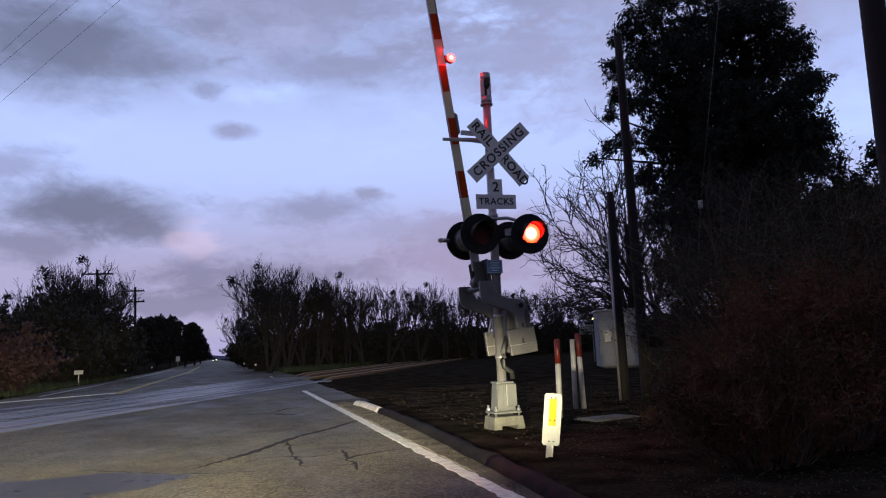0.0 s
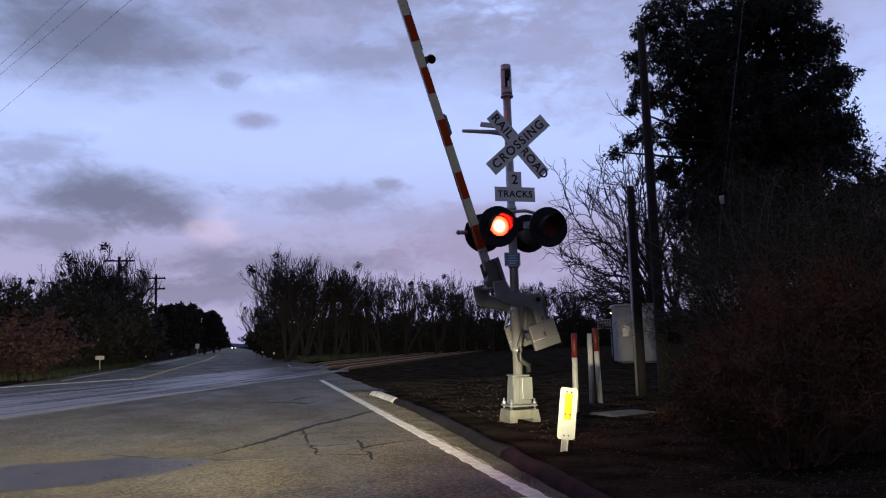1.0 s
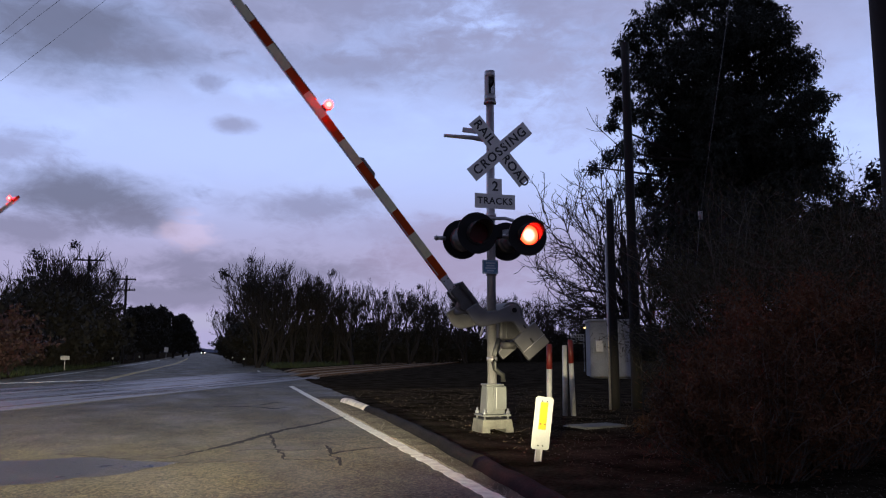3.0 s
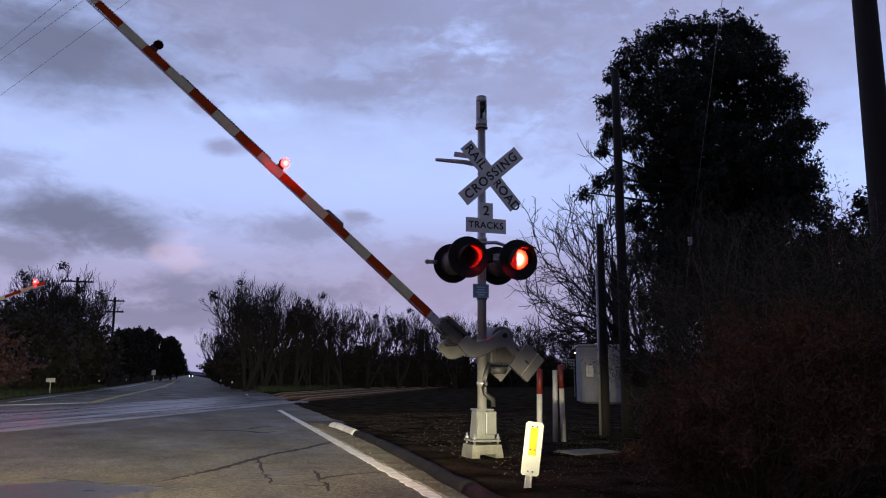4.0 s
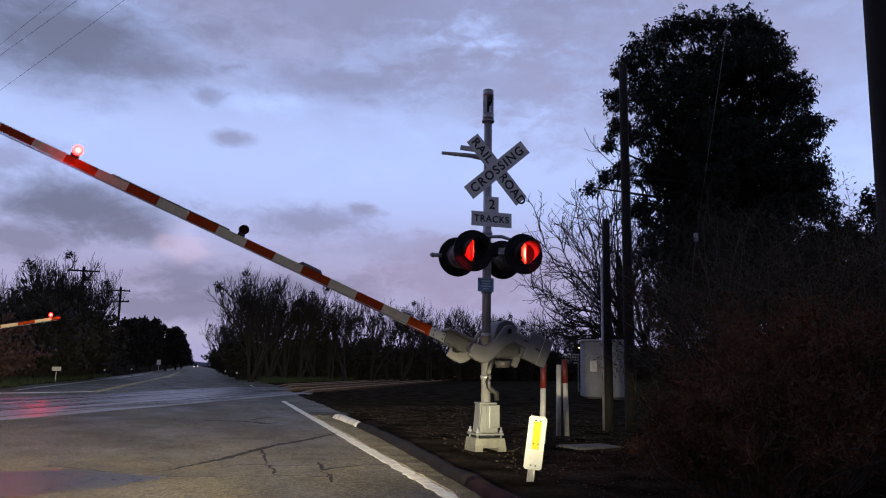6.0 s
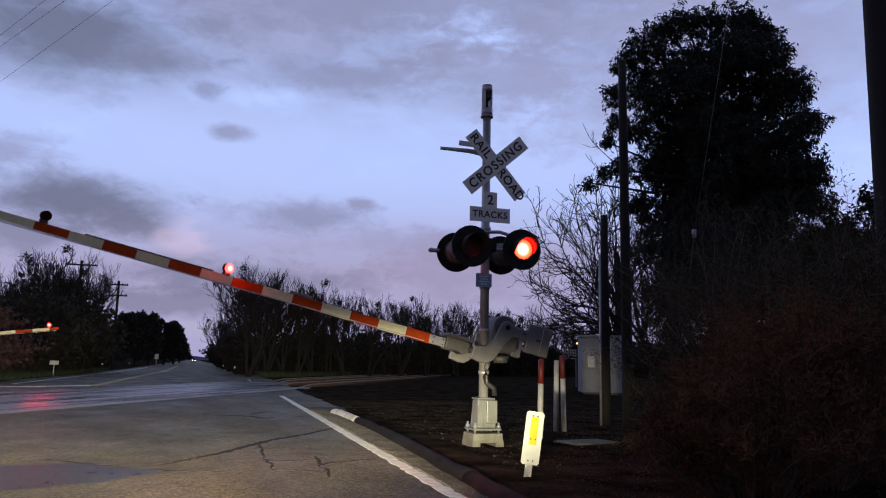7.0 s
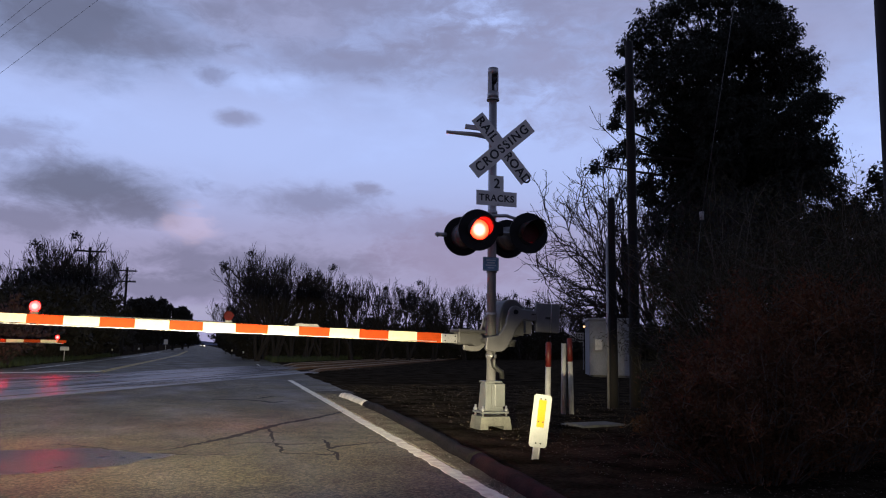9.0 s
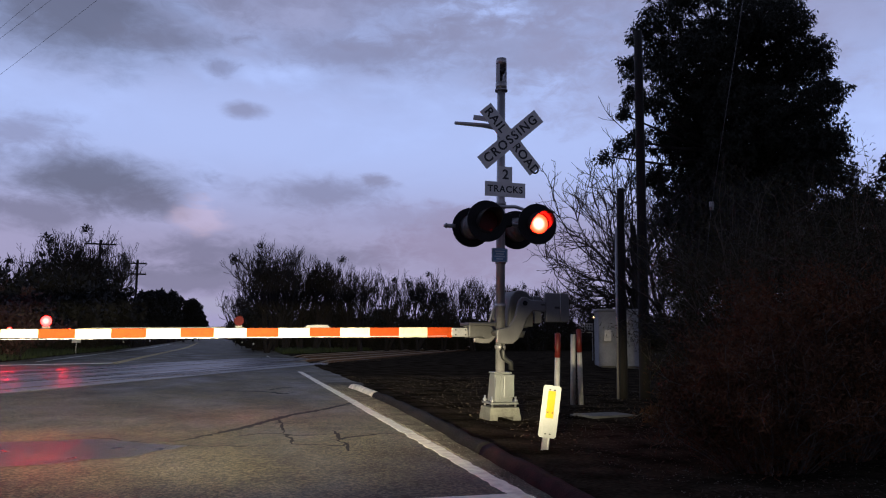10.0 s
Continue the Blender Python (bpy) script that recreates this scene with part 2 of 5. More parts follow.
M = {
    "soil": material("gravel_soil", (0.032, 0.025, 0.017), 1.0, spec=0.0, vary=0.65, scale=1.6, grain=24, bump=0.9),
    "grit": material("gritty_shoulder", (0.105, 0.092, 0.066), 0.95, spec=0.1, vary=0.6, scale=3.0, grain=40, bump=0.9),
    "asphalt": material("worn_asphalt", (0.115, 0.108, 0.088), 0.5, vary=0.3, scale=0.5, grain=90, bump=0.5),
    "panel": material("wet_crossing_panel", (0.175, 0.162, 0.145), 0.36, spec=0.4, vary=0.8, scale=2.2, grain=9, bump=0.3, per_object=0.35, stretch=(6, 0.35, 1)),
    # tarred cracks, and the flat strips that imitate shade in the rail grooves
    "crack": material("tar_crack_and_groove_shade", (0.03, 0.03, 0.032), 0.9, bump=0.1, spec=0.1),
    "white_line": material("white_road_paint", (0.86, 0.82, 0.64), 0.6, vary=0.3, scale=9, grain=120, bump=0.3),
    "yellow_line": material("yellow_road_paint", (0.62, 0.45, 0.10), 0.6, vary=0.3, scale=5, grain=120),
    "kerb": material("dark_kerb", (0.014, 0.012, 0.013), 0.85, spec=0.08, vary=0.6, scale=3, grain=45, bump=1.0),
    "kerb_red": material("faded_red_kerb", (0.026, 0.011, 0.012), 0.85, spec=0.08, vary=0.5, scale=4, grain=50, bump=0.6),
    "kerb_white": material("white_kerb_paint", (0.62, 0.58, 0.5), 0.7, vary=0.35, scale=6, grain=60, bump=0.5),
    "rail": material("rusty_rail", (0.17, 0.098, 0.05), 0.85, spec=0.05, metal=0.0, vary=0.4, scale=4),
    "rail_head": material("worn_rail_head", (0.34, 0.26, 0.17), 0.55, metal=0.6, vary=0.2, scale=3, bump=0.05),
    "tie": material("old_timber_tie", (0.035, 0.026, 0.02), 0.95, spec=0.05, vary=0.4, scale=8),
    "ballast": material("ballast_stone", (0.062, 0.045, 0.03), 0.95, spec=0.05, vary=0.5, scale=14, grain=30, bump=1.0),
    "galv": material("galvanised_steel", (0.36, 0.35, 0.36), 0.42, metal=0.65, vary=0.2, scale=5, grain=80, bump=0.08),
    "alu": material("cast_aluminium_paint", (0.13, 0.125, 0.128), 0.5, metal=0.25, vary=0.15, scale=5, grain=70, bump=0.12),
    "concrete": material("concrete", (0.12, 0.117, 0.10), 0.85, vary=0.3, scale=7, grain=60, bump=0.4),
    "black": material("black_enamel", (0.008, 0.008, 0.009), 0.6, spec=0.2, vary=0.2, bump=0.05),
    "rubber": material("black_conduit", (0.02, 0.02, 0.02), 0.5, bump=0.1),
    "sign_white": material("white_sign_sheet", (0.60, 0.59, 0.58), 0.5, vary=0.1, scale=5, bump=0.03),
    "marker_white": material("white_marker_sheet", (0.32, 0.325, 0.315), 0.55, vary=0.1, scale=5, bump=0.03),
    "sign_black": material("black_sign_ink", (0.025, 0.025, 0.028), 0.6, bump=0.0),
    "sign_yellow": material("yellow_reflector", (0.50, 0.27, 0.008), 0.4, vary=0.08, bump=0.05),
    "sign_blue": material("faded_blue_sign", (0.10, 0.20, 0.32), 0.5, vary=0.2, bump=0.03),
    "pale_ink": material("pale_sign_ink", (0.45, 0.52, 0.58), 0.6, bump=0.0),
    "stripe_white": material("white_reflective_stripe", (0.58, 0.54, 0.36), 0.6, spec=0.12, vary=0.1, scale=12, bump=0.05),
    "stripe_red": material("red_reflective_stripe", (0.33, 0.042, 0.007), 0.6, spec=0.05, vary=0.12, scale=12, bump=0.05),
    "lens_off": material("dark_red_lens", (0.045, 0.003, 0.003), 0.4, spec=0.15, vary=0.1, bump=0.05),
    "lens_box": material("red_lamp_plastic", (0.035, 0.002, 0.003), 0.6, spec=0.04, bump=0.05),
    "post_white": material("white_post_paint", (0.30, 0.296, 0.295), 0.6, vary=0.2, scale=6, bump=0.1),
    "post_red": material("red_post_paint", (0.10, 0.009, 0.007), 0.55, vary=0.2, scale=6, bump=0.1),
    "cabinet": material("pale_cabinet_paint", (0.25, 0.25, 0.252), 0.55, vary=0.2, scale=2, grain=30, bump=0.1),
    "pole_wood": material("tarred_pole_wood", (0.008, 0.0065, 0.006), 0.9, vary=0.4, scale=5, grain=40, bump=0.6),
    "bark": material("grey_bark", (0.024, 0.02, 0.018), 0.95, vary=0.4, scale=6, grain=30, bump=0.5),
    "bark_dark": material("dark_bark", (0.017, 0.013, 0.012), 0.95, vary=0.4, scale=6, grain=30, bump=0.5),
    "leaf_euc": material("eucalyptus_leaf", (0.022, 0.026, 0.02), 0.7, spec=0.2, vary=0.4, scale=0.8, bump=0.0),
    "leaf_bush": material("olive_bush_leaf", (0.042, 0.038, 0.018), 0.8, spec=0.2, vary=0.5, scale=0.9, bump=0.0),
    "leaf_rust": material("rusty_bush_leaf", (0.095, 0.042, 0.018), 0.8, spec=0.2, vary=0.5, scale=1.2, bump=0.0),
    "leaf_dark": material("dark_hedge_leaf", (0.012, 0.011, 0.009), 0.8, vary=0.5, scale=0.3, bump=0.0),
    "leaf_red": material("plum_red_leaf", (0.034, 0.013, 0.014), 0.7, vary=0.4, scale=0.8, bump=0.0),
    "grass": material("verge_grass", (0.035, 0.05, 0.016), 0.8, vary=0.4, scale=0.5, bump=0.0),
    "dry_stem": material("dry_stem", (0.085, 0.068, 0.056), 0.85, vary=0.3, bump=0.0),
    "wire": material("dark_wire", (0.05, 0.05, 0.055), 0.6, bump=0.0),
    "pebble": material("pale_pebble", (0.10, 0.09, 0.072), 0.8, vary=0.5, scale=30, bump=0.2),
    # twice as bright as the verge pebbles: headlamp light put into the colour
    "grit_stone": material("headlit_shoulder_grit", (0.20, 0.18, 0.14), 0.8, vary=0.5, scale=30, bump=0.2),
    "litter": material("dry_leaf_litter", (0.05, 0.034, 0.02), 0.85, vary=0.5, scale=20, bump=0.0),
    "wet": material("wet_tar_patch", (0.040, 0.036, 0.030), 0.31, spec=0.13, vary=0.45, scale=3, grain=60, bump=1.0),
    # the blue-grey tint stands in for distance haze over the hills
    "hill": material("haze_tinted_hill", (0.13, 0.14, 0.19), 1.0, spec=0.0, vary=0.2, scale=0.01, grain=0.05, bump=0.0),
    "machine": material("dark_machine_grey", (0.072, 0.069, 0.07), 0.55, metal=0.2, vary=0.2, scale=5, grain=70, bump=0.12),
    "cast": material("pale_cast_base", (0.125, 0.13, 0.128), 0.5, metal=0.15, vary=0.15, scale=5, grain=70, bump=0.12),
    "hood": material("hood_enamel", (0.032, 0.030, 0.030), 0.5, spec=0.2, vary=0.2, bump=0.03),
    "brass": material("steel_bolt", (0.5, 0.5, 0.5), 0.35, metal=0.8, bump=0.0),
}


def asphalt_material():
    """Old asphalt: pale and dark aggregate, long stains along the lane, damp sheen in places."""
    m = bpy.data.materials.new("old_asphalt")
    m.use_nodes = True
    nt = m.node_tree
    N, L = nt.nodes.new, nt.links.new
    b = nt.nodes["Principled BSDF"]
    tc = N("ShaderNodeTexCoord")

    def tex(scale, detail, stretch=(1, 1, 1), rough=0.6):
        mp = N("ShaderNodeMapping")
        mp.inputs["Scale"].default_value = stretch
        L(tc.outputs["Object"], mp.inputs["Vector"])
        n = N("ShaderNodeTexNoise")
        n.inputs["Scale"].default_value, n.inputs["Detail"].default_value, n.inputs["Roughness"].default_value = scale, detail, rough
        L(mp.outputs[0], n.inputs["Vector"])
        return n.outputs["Fac"]

    def ramp(v, p0, c0, p1, c1):
        r = N("ShaderNodeValToRGB")
        e = r.color_ramp.elements
        e[0].position, e[1].position = p0, p1
        e[0].color, e[1].color = (*c0, 1), (*c1, 1)
        L(v, r.inputs[0])
        return r.outputs[0]

    def mul(a, b_, fac=1.0, mode="MULTIPLY"):
        x = N("ShaderNodeMix")
        x.data_type, x.blend_type = "RGBA", mode
        x.inputs[0].default_value = fac
        L(a, x.inputs[6])
        L(b_, x.inputs[7])
        return x.outputs[2]

    stain = ramp(tex(0.55, 6, (1, 0.45, 1)), 0.36, (0.072, 0.066, 0.047), 0.68, (0.154, 0.140, 0.094))
    patch = ramp(tex(1.9, 5), 0.30, (0.72, 0.72, 0.74), 0.62, (1.05, 1.04, 1.0))
    vor = N("ShaderNodeTexVoronoi")
    vor.inputs["Scale"].default_value = 48
    L(tc.outputs["Object"], vor.inputs["Vector"])
    sep = N("ShaderNodeSeparateColor")
    L(vor.outputs["Color"], sep.inputs[0])
    stone = ramp(sep.outputs[0], 0.30, (0.55, 0.55, 0.55), 0.98, (2.3, 2.2, 1.9))
    col = mul(mul(stain, patch), stone, 0.85)
    L(col, b.inputs["Base Color"])
    rr = N("ShaderNodeMapRange")
    L(tex(0.8, 4, (1, 0.5, 1)), rr.inputs["Value"])
    rr.inputs["From Min"].default_value, rr.inputs["From Max"].default_value = 0.3, 0.7
    rr.inputs["To Min"].default_value, rr.inputs["To Max"].default_value = 0.46, 0.85
    L(rr.outputs[0], b.inputs["Roughness"])
    b.inputs["Specular IOR Level"].default_value = 0.2
    bp = N("ShaderNodeBump")
    bp.inputs["Strength"].default_value, bp.inputs["Distance"].default_value = 0.7, 0.006
    L(vor.outputs["Distance"], bp.inputs["Height"])
    L(bp.outputs[0], b.inputs["Normal"])
    return m


M["asphalt"] = asphalt_material()
M["lamp_on"] = glowing("lit_red_lens", (1.0, 0.030, 0.023), (1.0, 0.0034, 0.0010), 92.0, 0.19)
M["arm_on"] = glowing("lit_arm_lamp", (1.0, 0.0075, 0.0065), (1.0, 0.00012, 0.00016), 560.0, 0.135)
M["bulb"] = glowing("warm_bulb", (1.0, 0.55, 0.2), (1.0, 0.5, 0.18), 5.0, 0.3)
M["head_glow"] = glowing("far_lamp", (1.0, 0.9, 0.75), (1.0, 0.85, 0.6), 9.0, 0.3)


# ---- mesh helpers ----
def part(name, bm, mat, parent=None, label="", m=None):
    """Link a bmesh as one mesh object under a thing."""
    me = bpy.data.meshes.new(name)
    bm.to_mesh(me)
    bm.free()
    mats = mat if isinstance(mat, (list, tuple)) else [mat]
    for k in mats:
        me.materials.append(M[k])
    ob = new(name, me)
    if parent is not None:
        ob.parent = parent
    if m is not None:
        ob.matrix_basis = m
    if label:
        tagged(ob, label)
    return ob


def mesh_part(name, verts, faces, mat, parent=None, label="", smooth=False):
    me = bpy.data.meshes.new(name)
    me.from_pydata(verts, [], faces)
    for k in (mat if isinstance(mat, (list, tuple)) else [mat]):
        me.materials.append(M[k])
    if smooth:
        me.polygons.foreach_set("use_smooth", [True] * len(me.polygons))
    ob = new(name, me)
    if parent is not None:
        ob.parent = parent
    if label:
        tagged(ob, label)
    return ob


def empty(name, m, label, category, group="", kind=""):
    ob = new(name)
    ob.empty_display_size = 0.1
    ob.matrix_basis = m
    return tagged(ob, label, category, group, kind)


def box(size, at=(0, 0, 0), bevel=0.0, rot=None, bm=None, taper=1.0):
    """A bevelled block; taper narrows its top."""
    bm = bm or bmesh.new()
    got = bmesh.ops.create_cube(bm, size=1)["verts"]
    for v in got:
        k = taper if v.co.z > 0 else 1.0
        v.co = Vector((v.co.x * size[0] * k, v.co.y * size[1] * k, v.co.z * size[2]))
    if bevel:
        es = list({e for v in got for e in v.link_edges})
        r = bmesh.ops.bevel(bm, geom=es, offset=bevel, segments=2, affect="EDGES", profile=0.5)
        got = list({v for f in r["faces"] for v in f.verts} | {v for v in got if v.is_valid})
    mt = Matrix.Translation(at) @ (rot.to_4x4() if rot is not None else Matrix())
    bmesh.ops.transform(bm, matrix=mt, verts=got)
    return bm


def rod(p0, p1, r0, r1=None, seg=12, bm=None, caps=True):
    """A round bar between two points."""
    bm = bm or bmesh.new()
    p0, p1 = Vector(p0), Vector(p1)
    d = p1 - p0
    mt = Matrix.Translation((p0 + p1) / 2) @ d.to_track_quat("Z", "Y").to_matrix().to_4x4()
    got = bmesh.ops.create_cone(bm, cap_ends=caps, segments=seg, radius1=r0, radius2=r0 if r1 is None else r1, depth=d.length, matrix=mt)
    for f in {f for v in got["verts"] for f in v.link_faces}:
        f.smooth = len(f.verts) == 4
    return bm


def tube(points, radius, seg=8, bm=None):
    """A bent pipe through points."""
    bm = bm or bmesh.new()
    pts = [Vector(p) for p in points]
    rings = []
    for i, p in enumerate(pts):
        d = (pts[min(i + 1, len(pts) - 1)] - pts[max(i - 1, 0)]).normalized()
        q = d.to_track_quat("Z", "Y")
        rad = radius(i / (len(pts) - 1)) if callable(radius) else radius
        rings.append([bm.verts.new(p + q @ Vector((rad * math.cos(a), rad * math.sin(a), 0))) for a in [2 * math.pi * k / seg for k in range(seg)]])
    for a, b in zip(rings, rings[1:]):
        for k in range(seg):
            bm.faces.new((a[k], a[(k + 1) % seg], b[(k + 1) % seg], b[k])).smooth = True
    bm.faces.new(rings[0][::-1])
    bm.faces.new(rings[-1])
    return bm


def plate(outline, thick, axis="y", bevel=0.0, bm=None):
    """A flat plate cut to an outline in the x-z plane, thick along y."""
    bm = bm or bmesh.new()
    vs = [bm.verts.new((p[0], -thick / 2, p[1])) for p in outline]
    f = bm.faces.new(vs)
    ex = bmesh.ops.extrude_face_region(bm, geom=[f])
    up = [g for g in ex["geom"] if isinstance(g, bmesh.types.BMVert)]
    bmesh.ops.translate(bm, vec=(0, thick, 0), verts=up)
    bmesh.ops.recalc_face_normals(bm, faces=bm.faces[:])
    if bevel:
        bmesh.ops.bevel(bm, geom=bm.edges[:], offset=bevel, segments=2, affect="EDGES", profile=0.5)
    return bm


def lettering(text, size, mat, parent, m, label, spacing=1.0):
    """Raised letters in the built-in font, standing in the x-z plane and facing -y."""
    cu = bpy.data.curves.new("letters", "FONT")
    cu.body, cu.size, cu.extrude = text, size, 0.002
    cu.align_x, cu.align_y = "CENTER", "CENTER"
    cu.space_character = spacing
    cu.offset = size * 0.022
    tmp = bpy.data.objects.new("letters", cu)
    scene.collection.objects.link(tmp)
    me = bpy.data.meshes.new_from_object(tmp.evaluated_get(bpy.context.evaluated_depsgraph_get()))
    bpy.data.objects.remove(tmp)
    me.materials.clear()
    me.materials.append(M[mat])
    ob = new("lettering", me)
    ob.parent = parent
    ob.matrix_basis = m @ pose(0, 0, 0, 90)
    return tagged(ob, label)


# ---- ground, road and tracks ----
SLOPE = 0.030          # the road runs 1.7 degrees to the right of y, then straightens
HEAD = radians(26.4)   # heading of the tracks
TRACK = Vector((math.sin(HEAD), math.cos(HEAD), 0))
ACROSS = Vector((math.cos(HEAD), -math.sin(HEAD), 0))


def bend(y):
    return SLOPE * y if y < 80 else SLOPE * 80


def on_track(s, off, z=0.0):
    return TRACK * s + ACROSS * off + Vector((0, 0, z))


def ground_height(x, y):
    rel = x - bend(y)
    off = x * ACROSS.x + y * ACROSS.y
    h = -0.06
    if rel > 2.9:
        k = min(1, (rel - 2.9) / 0.25)
        h += k * (0.085 + 0.03 * noise.noise((x * 0.7, y * 0.7, 0)) + 0.012 * noise.noise((x * 4, y * 4, 3)))
    elif rel < -8.8:
        h += min(1, (-8.8 - rel) / 1.0) * (0.05 + 0.04 * noise.noise((x * 0.4, y * 0.4, 5)))
    if -17.3 < off < -10.8 and -10 < rel < 4:
        h = -0.09
    if abs(rel + 3) > 6.5:
        for c in (-12.3, -15.8):
            if abs(off - c) < 2.1:
                h = -0.045 + 0.012 * noise.noise((x * 3, y * 3, 2))
    return h


def ladder(lo, hi, near, step):
    """Coordinates that are close together near the middle and spread out with distance."""
    out, v = [near], near
    d = step
    while v < hi:
        d = d * 1.0 if v < near + 18 else d * 1.18
        v += d
        out.append(min(v, hi))
    v, d = near, step
    while v > lo:
        d = d if v > near - 12 else d * 1.18
        v -= d
        out.insert(0, max(v, lo))
    return sorted(set(out))


def make_ground():
    xs, ys = ladder(-1800, 1800, 4.0, 0.22), ladder(-60, 2600, 8.0, 0.30)
    verts = [(x, y, ground_height(x, y)) for y in ys for x in xs]
    n = len(xs)
    faces = [(j * n + i, j * n + i + 1, (j + 1) * n + i + 1, (j + 1) * n + i) for j in range(len(ys) - 1) for i in range(n - 1)]
    ob = mesh_part("ground", verts, faces, "soil", smooth=True)
    tagged(ob, "dark gravelly soil verge with patchy weeds", "ground", kind="structure")


def strip(name, left, right, y0, y1, z, mat, label, category, thick=0.05, step=2.0, jag=0.0, parent=None):
    """A flat ribbon along the road between two lateral offsets, with real thickness."""
    rnd = random.Random(hash(round(left * 100)) % 1000)
    k = max(2, int((y1 - y0) / step) + 1)
    ys = [y0 + (y1 - y0) * i / (k - 1) for i in range(k)]
    verts, faces = [], []
    for y in ys:
        a, b = left + rnd.uniform(-jag, jag), right + rnd.uniform(-jag, jag)
        for x, zz in ((a, z), (b, z), (b, z - thick), (a, z - thick)):
            verts.append((x + bend(y), y, zz))
    for i in range(k - 1):
        o = i * 4
        for j in range(4):
            faces.append((o + j, o + (j + 1) % 4, o + 4 + (j + 1) % 4, o + 4 + j)[::-1])
    faces += [(0, 1, 2, 3), (k * 4 - 1, k * 4 - 2, k * 4 - 3, k * 4 - 4)]
    ob = mesh_part(name, verts, faces, mat, parent)
    if parent is None:
        tagged(ob, label, category, kind="structure")
    return ob


def make_road():
    strip("road", -9.2, 3.25, -40, 1500, 0.0, "asphalt", "worn grey asphalt road, patched and cracked", "road", 0.10, step=4)
    strip("edge_line", 2.01, 2.16, 3.2, 26.3, 0.004, "white_line", "worn white edge line on the asphalt", "road marking", 0.004, 0.12, 0.016)
    strip("gravel_shoulder", 2.2, 3.2, 2.0, 20.0, 0.0035, "grit", "dark gritty shoulder between edge line and kerb", "road shoulder", 0.003, 0.3, 0.03)
    strip("far_edge_line", -8.12, -8.0, 35.5, 120, 0.004, "white_line", "worn white edge line beyond the tracks", "road marking", 0.004, 0.5, 0.01)
    strip("far_edge_line", 1.75, 1.87, 43.0, 48.5, 0.004, "white_line", "short white edge line beyond the tracks", "road marking", 0.004, 0.5, 0.01)
    for a in (-5.02, -4.80):
        strip("centre_line", a, a + 0.11, 33.6, 140, 0.004, "yellow_line", "faded double yellow centre line", "road marking", 0.004, 0.6, 0.01)
    # stop lines
    q = [(-8.3, 30.3), (-3.9, 34.0), (-3.95, 34.7), (-8.35, 31.0)]
    far_bar = mesh_part("far_stop_line", [(x, y, 0.006) for x, y in q] + [(x, y, 0.001) for x, y in q], [(0, 1, 2, 3), (7, 6, 5, 4), (0, 4, 5, 1), (1, 5, 6, 2), (2, 6, 7, 3), (3, 7, 4, 0)], "white_line")
    tagged(far_bar, "white stop line beyond the tracks", "road marking", kind="structure")
    bm = box((4.4, 0.42, 0.004), (0.05, 5.28, 0.003))
    tagged(part("stop_line", bm, "white_line"), "worn white stop line across the lane", "road marking", kind="structure")


def make_kerb():
    root = empty("kerb", pose(0, 0, 0), "low rounded asphalt kerb, white at its end, faded red nearby", "kerb", kind="structure")
    path = [(2.40, 3.5), (2.54, 5.3), (2.70, 7.2), (2.85, 9.2), (3.00, 11.3), (3.08, 12.8), (3.14, 14.6), (3.19, 15.6), (3.20, 16.6), (3.17, 18.0)]

    def along(y):
        for (x0, y0), (x1, y1) in zip(path, path[1:]):
            if y0 <= y <= y1:
                return x0 + (x1 - x0) * (y - y0) / (y1 - y0)
        return path[-1][0]

    prof = [(-0.10, -0.04), (-0.088, 0.035), (-0.062, 0.08), (-0.015, 0.10), (0.035, 0.10), (0.08, 0.078), (0.125, -0.04)]
    for y0, y1, mat, label in ((3.5, 7.4, "kerb_red", "faded red painted kerb"), (7.404, 15.0, "kerb", "dark weathered kerb"), (15.004, 18.0, "kerb_white", "white painted kerb end")):
        k = int((y1 - y0) / 0.2) + 2
        verts, faces = [], []
        for i in range(k):
            y = y0 + (y1 - y0) * i / (k - 1)
            fade = min(1.0, (18.02 - y) / 0.25)
            for px, pz in prof:
                w = 0.018 * noise.noise((px * 9, y * 2.5, 1)) + 0.022 * noise.noise((px * 2, y * 0.9, 7))
                verts.append((along(y) + px * (0.75 + 0.25 * fade) + w, y, pz * fade + w * 0.8))
        m = len(prof)
        for i in range(k - 1):
            for j in range(m - 1):
                a = i * m + j
                faces.append((a, a + 1, a + m + 1, a + m))
        faces += [tuple(range(m))[::-1], tuple(range((k - 1) * m, k * m))]
        mesh_part("kerb_length", verts, faces, mat, root, label, smooth=True)
    # soil banked up against the back of the kerb
    verts, faces, k = [], [], 90
    for i in range(k):
        y = 2.6 + 15.4 * i / (k - 1)
        a, b = along(max(3.5, y)) + 0.04, bend(y) + 3.45
        for j in range(5):
            x = a + (b - a) * j / 4
            verts.append((x, y, (0.045 if 0 < j < 4 else 0.03 if j == 0 else 0.0) + 0.02 * noise.noise((x * 5, y * 5, 4))))
    for i in range(k - 1):
        for j in range(4):
            o = i * 5 + j
            faces.append((o, o + 1, o + 6, o + 5))
    bank = mesh_part("soil_bank", verts, faces, "soil", smooth=True)
    tagged(bank, "dark gravelly soil banked against the kerb", "ground", kind="structure")


